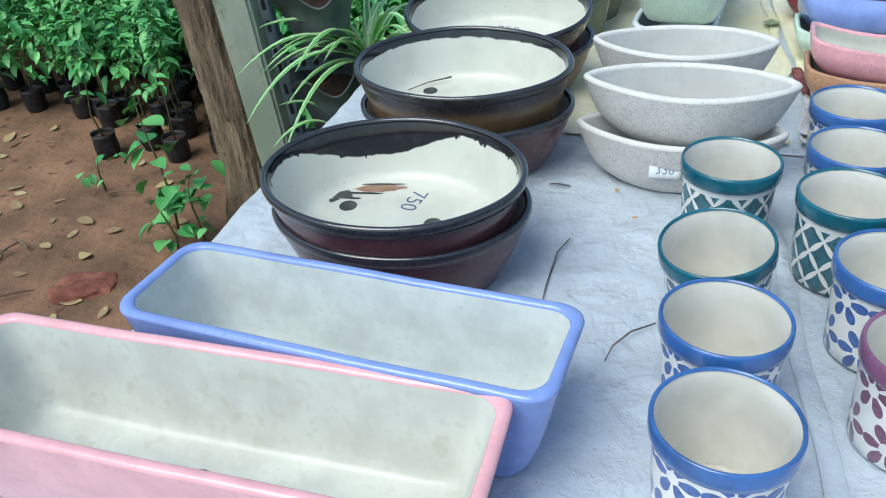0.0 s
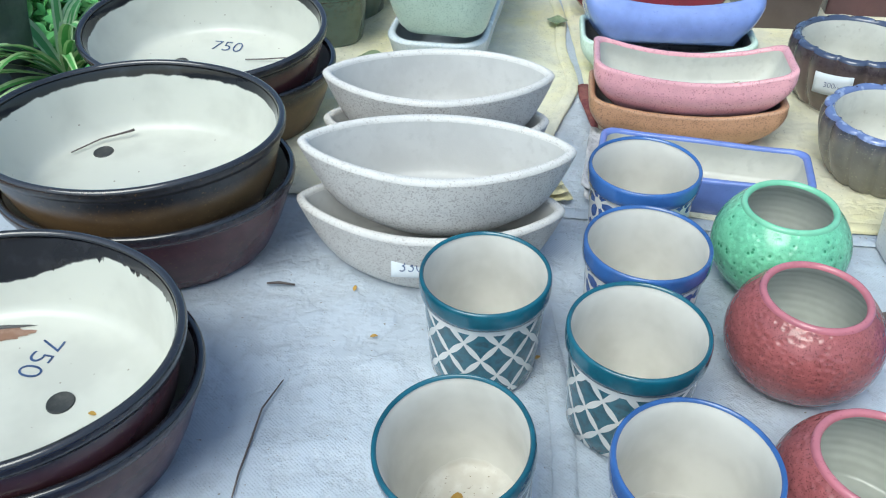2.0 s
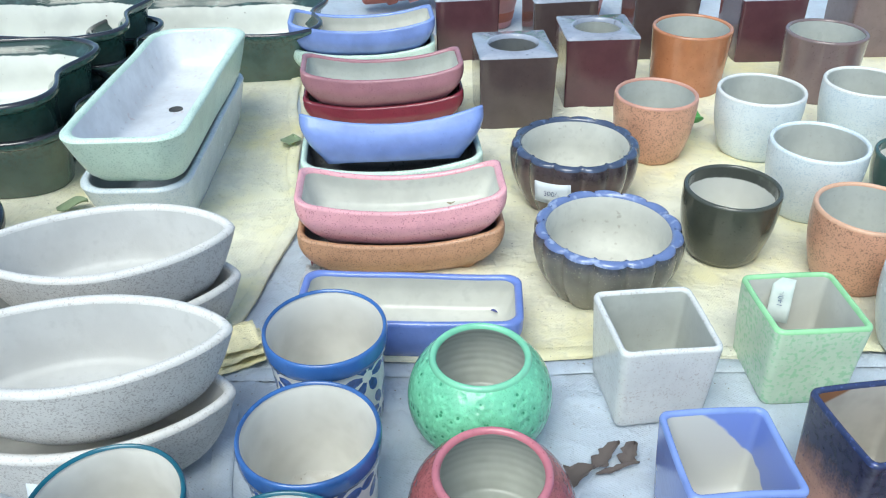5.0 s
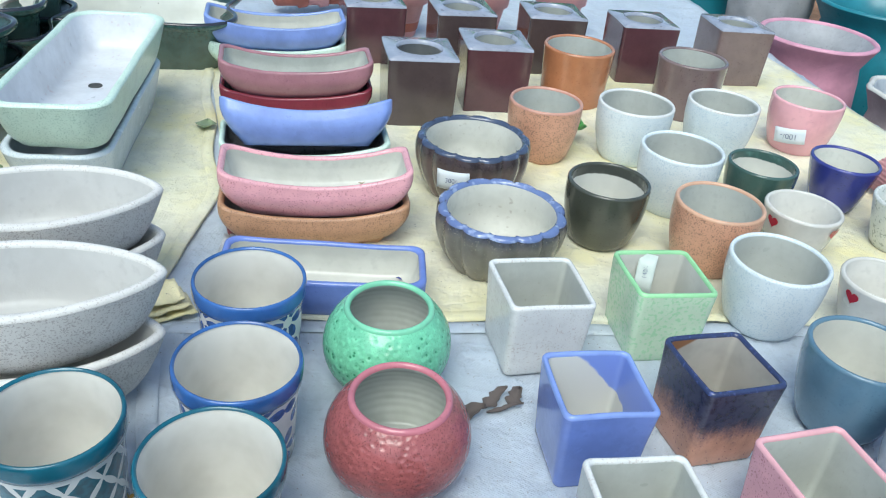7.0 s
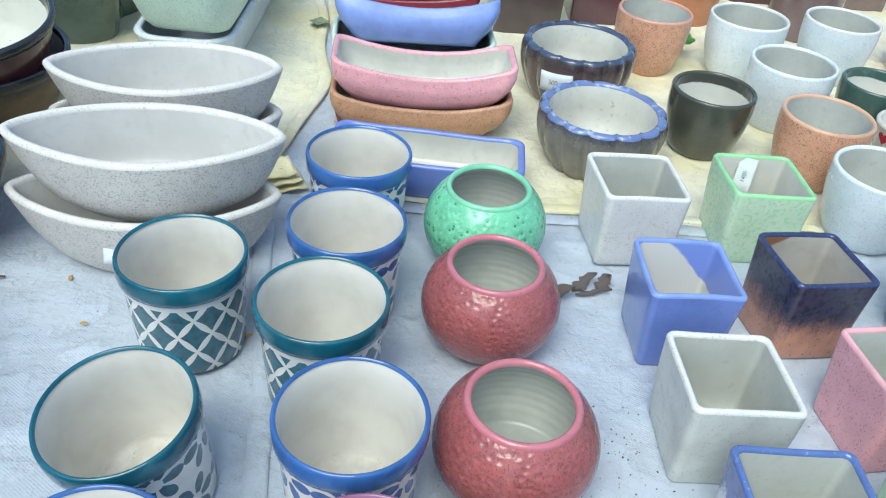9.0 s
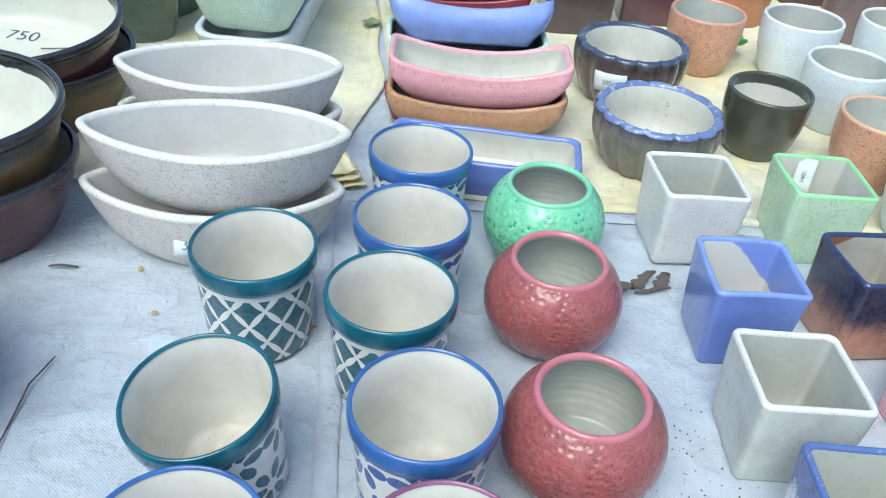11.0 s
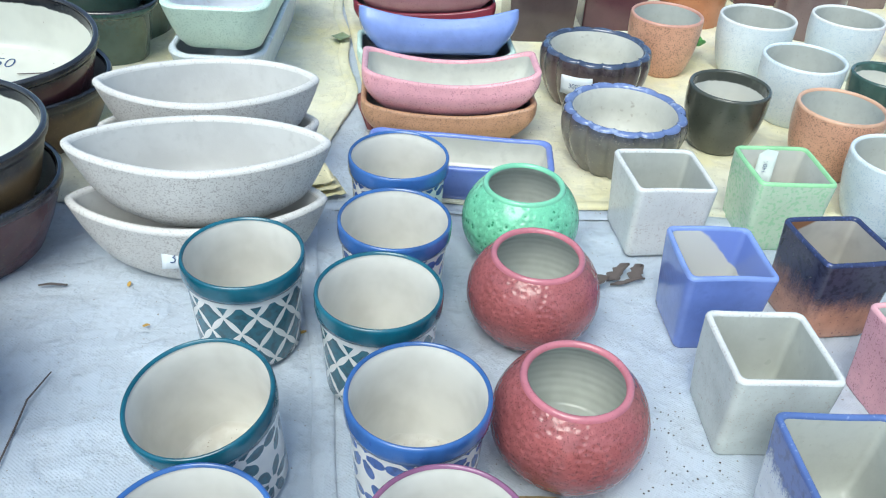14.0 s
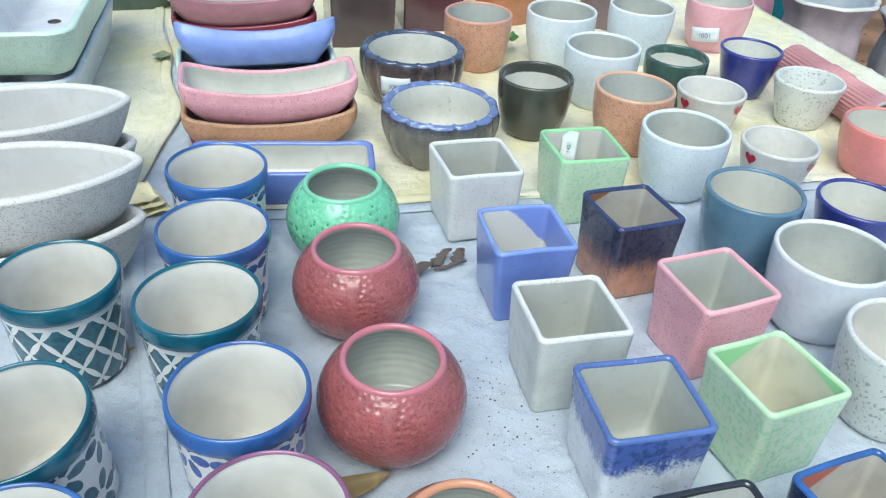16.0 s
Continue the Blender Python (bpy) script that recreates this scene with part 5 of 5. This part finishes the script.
for z, tip in ((0.38, 6), (0.167, 6), (-0.047, 6), (-0.26, 6)):
    wall_planter(z, tip)
fr = thing("planter_frame", pose(-0.346, 1.962, GROUND, 0, -5.2, 0), "perforated grey metal frame that carries pocket planters", "frame")
part("upright", slab(-0.016, 0.016, -0.012, 0.012, -0.03, 1.5, FRAME_STEEL, 0.002), fr)
for k in range(5):
    z = 0.30 + 0.214 * k - 0.08
    part("bracket", slab(0.0, 0.13, -0.010, -0.004, z, z + 0.045, FRAME_STEEL, 0.002), fr, "perforated cross plate")
    for q in range(3):
        part("slot", loft([[(0.03 + 0.035 * q + 0.008 * a, -0.0112, z + 0.022 + 0.011 * b) for a, b in circle(16)]], BAG, cap_last=True), fr)
for k in range(24):
    part("slot", slab(-0.005, 0.005, -0.0135, -0.0122, 0.1 + 0.055 * k, 0.128 + 0.055 * k, BAG, 0.001), fr)


def spider_plant(x, y, z, count, reach, seed, label):
    t = thing("spider_plant", pose(x, y, z), label, "plant", "spider plants")
    rnd = random.Random(seed)
    for k in range(count):
        a, L = rnd.uniform(0, 2 * math.pi), reach * rnd.uniform(0.6, 1.15)
        lift, w = rnd.uniform(0.55, 1.35), rnd.uniform(0.009, 0.0145)
        verts, faces, slots = [], [], []
        n = 12
        side = Vector((-math.sin(a), math.cos(a), 0))
        for i in range(n + 1):
            s = i / n
            out = L * (s ** 0.9) * math.cos(lift * (1 - 0.35 * s))
            up = L * (math.sin(lift) * s * 1.1 - 0.75 * s * s)
            c = Vector((math.cos(a) * out, math.sin(a) * out, up))
            ww = w * (1 - s ** 2.2) * (0.5 + min(1, s * 4) * 0.5) + 0.0004
            for q, dz in ((-1, 0.3), (-0.5, 0.05), (0, -0.1), (0.5, 0.05), (1, 0.3)):
                verts.append(tuple(c + side * (q * ww) + Vector((0, 0, dz * ww))))
        for i in range(n):
            for q in range(4):
                b = i * 5 + q
                faces.append((b, b + 1, b + 6, b + 5))
                slots.append(1 if q in (0, 3) else 0)
        part("blade", mesh_of(verts, faces, [BLADE, BLADE_EDGE], True, slots), t)


spider_plant(-0.140, 1.945, -0.04, 34, 0.40, 3, "spider plant with cream-edged green blades in a pocket planter")
spider_plant(-0.218, 1.89, -0.20, 14, 0.28, 8, "spider plant with arching striped blades in a pocket planter")
spider_plant(-0.26, 1.935, 0.34, 8, 0.2, 12, "spider plant with hanging blades in a pocket planter")


# ---- seedlings and undergrowth ----
def seedling_mesh(seed, h):
    rnd = random.Random(seed)
    pts = [(0, 0, 0)]
    for k in range(1, 5):
        pts.append((pts[-1][0] + rnd.uniform(-0.02, 0.02), pts[-1][1] + rnd.uniform(-0.02, 0.02), h * k / 4))
    spots = []
    for k in range(34):
        s = rnd.uniform(0.35, 1.0) ** 0.8
        i = min(3, int(s * 4))
        b = Vector(pts[i]).lerp(Vector(pts[i + 1]), s * 4 - i)
        r = 0.045 * (1.3 - s)
        spots.append((b.x + rnd.uniform(-r, r), b.y + rnd.uniform(-r, r), b.z))
    return tube(pts, [0.003, 0.0027, 0.0022, 0.0016, 0.001], STEM, 6), leaves(spots, 0.05, LEAF)


def seedling(x, y, seed, h):
    t = thing("seedling", pose(x, y, GROUND + lumps(x, y), 0, 0, seed * 50), "leafy green seedling in a black polythene bag", "seedling", "bagged seedlings")
    loop = circle(28)
    rings = []
    for r, z in ((0.03, -0.005), (0.036, 0.004), (0.04, 0.035), (0.038, 0.07), (0.041, 0.085), (0.037, 0.084), (0.036, 0.07)):
        rings.append([(p * r * (1 + 0.12 * noise.noise((p * 3, q * 3, z * 30 + seed))), q * r * (1 + 0.12 * noise.noise((p * 3, q * 3, z * 30 + seed + 9))), z) for p, q in loop])
    part("bag", loft(rings, BAG, True, False), t)
    part("soil", loft([[(p * 0.036, q * 0.036, 0.071) for p, q in loop]], POTSOIL, cap_last=True), t)
    s, l = seedling_mesh(seed, h)
    for name, me in (("stem", s), ("foliage", l)):
        part(name, me, t).location = (0, 0, 0.065)
    return t


kinds = [seedling(-1.21 + 0.13 * k, 2.265 + 0.07 * (k % 2), k + 1, 0.34 + 0.03 * k) for k in range(4)]
rnd = random.Random(5)
for k in range(70):
    x, y = rnd.uniform(-2.0, -0.74), rnd.uniform(2.32, 3.35)
    if y < 2.42 - 0.25 * (x + 1.2):
        continue
    copy_thing(kinds[k % 4], pose(x, y, GROUND + lumps(x, y), 0, 0, rnd.uniform(0, 360)))


def sapling(x, y, seed, h, count, size):
    t = thing("sapling", pose(x, y, GROUND + lumps(x, y)), "small broad-leaved green sapling in the soil", "sapling")
    rr = random.Random(seed)
    pts = [(0.004 * k * math.sin(k + seed), 0.004 * k * math.cos(k), h * k / 4) for k in range(5)]
    part("stem", tube(pts, [0.004, 0.0035, 0.003, 0.002, 0.001], STEM, 6), t)
    part("foliage", leaves([(rr.uniform(-1, 1) * 0.06, rr.uniform(-1, 1) * 0.06, h * rr.uniform(0.25, 1.05)) for _ in range(count)], size, LEAF, 0.2, 0.6), t)


sapling(-0.724, 1.827, 1, 0.42, 16, 0.075)
sapling(-0.684, 1.745, 2, 0.16, 22, 0.055)
sapling(-0.624, 1.785, 3, 0.22, 18, 0.055)
sapling(-1.08, 2.03, 4, 0.12, 8, 0.05)


def undergrowth(name, label, n, box, size, mat, seed):
    rr = random.Random(seed)
    x0, x1, y0, y1, z0, z1 = box
    pts = []
    while len(pts) < n:
        x, y = rr.uniform(x0, x1), rr.uniform(y0, y1)
        top = z0 + (z1 - z0) * (0.55 + 0.45 * noise.noise((x * 2.2, y * 2.2, seed)))
        z = z0 + (top - z0) * rr.random() ** 0.45
        pts.append((x, y, z))
    tagged(new(name, leaves(pts, size, mat)), label, "undergrowth", kind="stuff")


undergrowth("undergrowth", "dense mass of small bright green nursery leaves", 13000, (-3.0, -0.64, 2.49, 4.3, GROUND + 0.12, 0.17), 0.055, LEAF, 1)
undergrowth("undergrowth", "dense green foliage behind the bench", 10000, (-0.7, 1.1, 2.35, 4.2, GROUND + 0.05, -0.02), 0.06, LEAF, 2)
undergrowth("undergrowth", "shaded green foliage behind the seedlings", 5000, (-4.0, 3.2, 3.6, 5.2, GROUND, 0.9), 0.11, LEAF_DARK, 3)


def litter():
    rr = random.Random(9)
    pts = []
    for _ in range(190):
        x, y = rr.uniform(-2.4, -0.15), rr.uniform(0.5, 2.7)
        pts.append((x, y, GROUND + lumps(x, y) + 0.006))
    me = leaves(pts, 0.062, LITTER, 0.1, 0.42)
    for v in me.vertices:
        v.co.z = GROUND + lumps(v.co.x, v.co.y) + 0.004 + 0.25 * abs(v.co.z - (GROUND + 0.006))
    tagged(new("leaf_litter", me), "dry fallen leaves scattered on the soil", "leaf litter", kind="stuff")


litter()

# broken clay lump and twigs on the soil
SHARD = rough_stuff("muddy_red_clay", (0.14, 0.05, 0.035), (0.26, 0.1, 0.07), 22, 0.9, 0.8, 0.006)
t = thing("clay_shard", pose(-0.826, 1.54, GROUND, 8, 5, 20), "broken red clay block lying in the soil", "clay shard")
bm = bmesh.new()
bmesh.ops.create_icosphere(bm, subdivisions=3, radius=0.08)
for v in bm.verts:
    v.co = Vector((v.co.x * 1.1, v.co.y * 0.7, max(-0.02, v.co.z * 0.35))) * (1 + 0.5 * noise.noise(v.co * 16) + 0.25 * noise.noise(v.co * 45))
me = bpy.data.meshes.new("lump")
bm.to_mesh(me)
bm.free()
me.materials.append(SHARD)
part("lump", me, t)
for k in range(10):
    rr = random.Random(k + 40)
    x, y, a = rr.uniform(-1.6, -0.4), rr.uniform(1.2, 2.1), rr.uniform(0, 3.1)
    L = rr.uniform(0.08, 0.22)
    pts = [(x + math.cos(a) * L * s, y + math.sin(a) * L * s, GROUND + lumps(x + math.cos(a) * L * s, y + math.sin(a) * L * s) + 0.012 + 0.01 * math.sin(3 * s)) for s in (0, 0.35, 0.7, 1)]
    tagged(new("twig", tube(pts, [0.004, 0.0035, 0.003, 0.0015], WOOD, 6)), "thin dry twig lying on the soil", "twig", "ground twigs")


# ---- small things on the bench ----
def stalk(points, r, label):
    pts = [(x, y, bench(x, y) + z) for x, y, z in points]
    ob = new("stalk", tube(pts, [r * (0.5 + 0.5 * math.sin(0.4 + 2.4 * k / (len(pts) - 1))) for k in range(len(pts))], DRY, 6))
    tagged(ob, label, "stalk")


stalk([(0.407, 1.142, 0.006), (0.392, 1.10, 0.008), (0.388, 1.06, 0.006), (0.384, 1.02, 0.006), (0.383, 0.985, 0.005)], 0.0011, "thin curved dry stalk lying on the tarpaulin")
stalk([(0.53, 0.955, 0.006), (0.50, 0.93, 0.01), (0.478, 0.90, 0.009), (0.47, 0.875, 0.006)], 0.0013, "dark bent dry stalk lying on the tarpaulin")
stalk([(1.892, 1.658, 0.01), (1.867, 1.623, 0.012), (1.817, 1.598, 0.006), (1.787, 1.588, 0.006)], 0.0014, "thin dry twig on the yellow tarpaulin")
stalk([(0.395, 1.30, 0.006), (0.375, 1.302, 0.008), (0.36, 1.303, 0.006)], 0.0018, "short dark twig on the tarpaulin")


def flat_leaf(x, y, L, w, turn, mat, label, z=0.008, curl=0.006, name="fallen_leaf", jag=0.0):
    verts, faces = [], []
    n = 12
    for i in range(n + 1):
        s = i / n
        hw = w * math.sin(math.pi * s ** 0.8) ** 0.8 + 0.0006
        for q in (-1, -0.5, 0, 0.5, 1):
            jj = 1 + jag * noise.noise((s * 9, q * 2, x * 5))
            verts.append(((s - 0.5) * L, q * hw * jj, curl * (q * q) + curl * 0.8 * math.sin(5 * s + x * 9) + curl))
    for i in range(n):
        for q in range(4):
            b = i * 5 + q
            faces.append((b, b + 1, b + 6, b + 5))
    ob = new(name, mesh_of(verts, faces, mat))
    ob.matrix_world = Matrix.Translation((x, y, bench(x, y) + z)) @ pose(0, 0, 0, 0, 0, turn)
    so = ob.modifiers.new("thickness", "SOLIDIFY")
    so.thickness = 0.0006
    tagged(ob, label, "leaf")


FRESH_YELLOW = leaf_stuff("yellow_green_leaf", (0.34, 0.42, 0.1), (0.42, 0.48, 0.14), 0.5)
BROWN_LEAF = leaf_stuff("brown_leaf", (0.20, 0.15, 0.07), (0.28, 0.21, 0.1), 0.6)
dl = "crumpled dry brown leaf on the white tarpaulin"
flat_leaf(1.062, 1.222, 0.054, 0.013, 12, DRY, dl, 0.003, 0.006, jag=0.7)
flat_leaf(1.108, 1.245, 0.048, 0.008, 32, DRY, dl, 0.003, 0.005, jag=0.7)
flat_leaf(1.116, 1.228, 0.050, 0.003, 4, DRY, dl, 0.003, 0.003, jag=0.6)
flat_leaf(1.134, 1.242, 0.034, 0.009, 48, DRY, dl, 0.003, 0.005, jag=0.7)
flat_leaf(0.880, 0.893, 0.085, 0.014, 4, BROWN_LEAF, "yellow-brown dry leaf on the tarpaulin", 0.006, 0.004)
flat_leaf(0.797, 2.094, 0.05, 0.02, 80, GREENISH, "grey-green fallen leaf on the yellow tarpaulin", 0.012, 0.004)
flat_leaf(1.545, 1.968, 0.05, 0.015, 60, LEAF, "small green leaf beside a peach pot", 0.03, 0.01)
flat_leaf(0.436, 1.919, 0.05, 0.016, 10, GREENISH, "green fallen leaf beside stacked planters", 0.012, 0.006)
for k, (x, y) in enumerate(((0.50, 1.211), (0.685, 1.178), (0.47, 1.295), (0.60, 1.30))):
    flat_leaf(x, y, 0.009, 0.0018, 40 * k, YELLOW_LEAF, "tiny yellow leaf scrap on the tarpaulin", 0.004, 0.0008)
flat_leaf(0.086, 0.798, 0.050, 0.012, 78, FRESH_YELLOW, "yellow-green leaf lying in the blue planter", 0.022, 0.005)
ob = thing("fallen_leaf", pose(0.588, 0.976, 0.03, 60, 10, 70), "yellow dry leaf standing inside a pot", "leaf")
part("blade", leaves([(0, 0, 0)], 0.045, YELLOW_LEAF, 0.1, 0.5), ob)
ob = thing("twig", pose(0.150, 1.478, 0.1050), "thin curved twig lying in the oval planter", "twig")
part("stem", tube([(-0.06, -0.03, 0.001), (-0.03, 0.0, 0.004), (0.0, 0.01, 0.008), (0.012, 0.014, 0.01)], [0.001, 0.0012, 0.0015, 0.002], DRY, 6), ob)
ob = thing("twig", pose(0.290, 1.735, 0.103), "thin dark twig lying in the oval planter", "twig")
part("stem", tube([(-0.03, 0.0, 0.0), (0.0, -0.004, 0.002), (0.06, -0.004, 0.006)], [0.001, 0.0012, 0.0012], DRY, 6), ob)
ob = thing("net_bag", pose(0.818, 1.643, 0.004), "crumpled maroon net bag in the gap between tarpaulins", "net bag")
rings = []
for k in range(16):
    s = k / 15
    rings.append([((0.007 + 0.003 * math.sin(9 * s)) * math.cos(a) * (1.2 + 0.5 * noise.noise((s * 8, a, 0))), -0.15 + 0.34 * s, max(0.0, 0.003 + 0.004 * math.sin(a) * (1 + 0.6 * noise.noise((s * 9, a, 4))))) for a in [2 * math.pi * i / 16 for i in range(16)]])
part("netting", loft(rings, MESHBAG, True, True), ob)


def folded(x, y, turn, w, d, label, mat, layers=2):
    """Loose folded layers at a sheet's corner."""
    verts, faces = [], []
    n = 10
    for q in range(layers):
        b = len(verts)
        for i in range(n + 1):
            for j in range(5):
                u, v = i / n - 0.5, j / 4 - 0.5
                verts.append((u * w * (1 - 0.15 * q), v * d + 0.006 * q, 0.006 + 0.009 * q + 0.005 * noise.noise((u * 5, v * 5, q + x)) + 0.006 * (v + 0.5) ** 2))
        for i in range(n):
            for j in range(4):
                a = b + i * 5 + j
                faces.append((a, a + 5, a + 6, a + 1))
    ob = new("folded_tarpaulin", mesh_of(verts, faces, mat))
    ob.matrix_world = Matrix.Translation((x, y, bench(x, y) + 0.004)) @ pose(0, 0, 0, 0, 0, turn)
    so = ob.modifiers.new("thickness", "SOLIDIFY")
    so.thickness = 0.0012
    tagged(ob, label, "tarpaulin")


folded(0.717, 1.492, 18, 0.075, 0.045, "folded corner of the yellow tarpaulin", sheet_stuff("yellow_scrap", (0.86, 0.80, 0.52), (0.78, 0.70, 0.32)), 3)
CLEAR = rough_stuff("dusty_clear_plastic", (0.42, 0.43, 0.45), (0.62, 0.63, 0.66), 30, 0.25, 0.9, 0.006)
folded(0.805, 1.575, 78, 0.20, 0.022, "crumpled strip of dusty clear plastic", CLEAR, 2)


def grit(x0, x1, y0, y1, n, seed, label):
    """Dark crumbs of soil strewn on the tarpaulin."""
    rr = random.Random(seed)
    verts, faces = [], []
    for _ in range(n):
        x, y, r = rr.gauss((x0 + x1) / 2, (x1 - x0) / 4), rr.gauss((y0 + y1) / 2, (y1 - y0) / 4), rr.uniform(0.0005, 0.0014)
        b, turn = len(verts), rr.uniform(0, 6.28)
        verts += [(x + r * rr.uniform(0.6, 1.3) * math.cos(turn + 1.57 * k), y + r * rr.uniform(0.6, 1.3) * math.sin(turn + 1.57 * k), 0.0025) for k in range(4)]
        verts.append((x, y, 0.0028 + r))
        faces += [(b + k, b + (k + 1) % 4, b + 4) for k in range(4)]
    tagged(new("soil_crumbs", mesh_of(verts, faces, POTSOIL, False)), label, "soil crumbs", kind="stuff")


grit(1.02, 1.12, 0.86, 1.06, 90, 3, "dark soil crumbs strewn on the white tarpaulin")
grit(0.98, 1.08, 0.70, 0.90, 60, 4, "dark soil crumbs strewn on the white tarpaulin")


def chip(x, y, z, L, w, turn, mat, label):
    """A curled dry fragment of leaf lying in a pot."""
    ob = thing("leaf_fragment", pose(x, y, z, 12, 8, turn), label, "leaf")
    part("blade", leaves([(0, 0, 0)], L, mat, 0.15, w), ob)


chip(1.020, 1.668, 0.094, 0.022, 0.7, 130, BROWN_LEAF, "small brown leaf fragment in the pink tray")
chip(1.040, 1.500, 0.026, 0.016, 0.6, 40, NAVY, "small dark blue fragment in the flat blue tray")
chip(1.170, 0.985, 0.020, 0.040, 0.7, 20, FRESH_YELLOW, "yellow-green leaf lying in the off-white square pot")
chip(0.255, 1.030, 0.082, 0.012, 0.6, 60, YELLOW_LEAF, "tiny yellow leaf scrap in the oval planter")
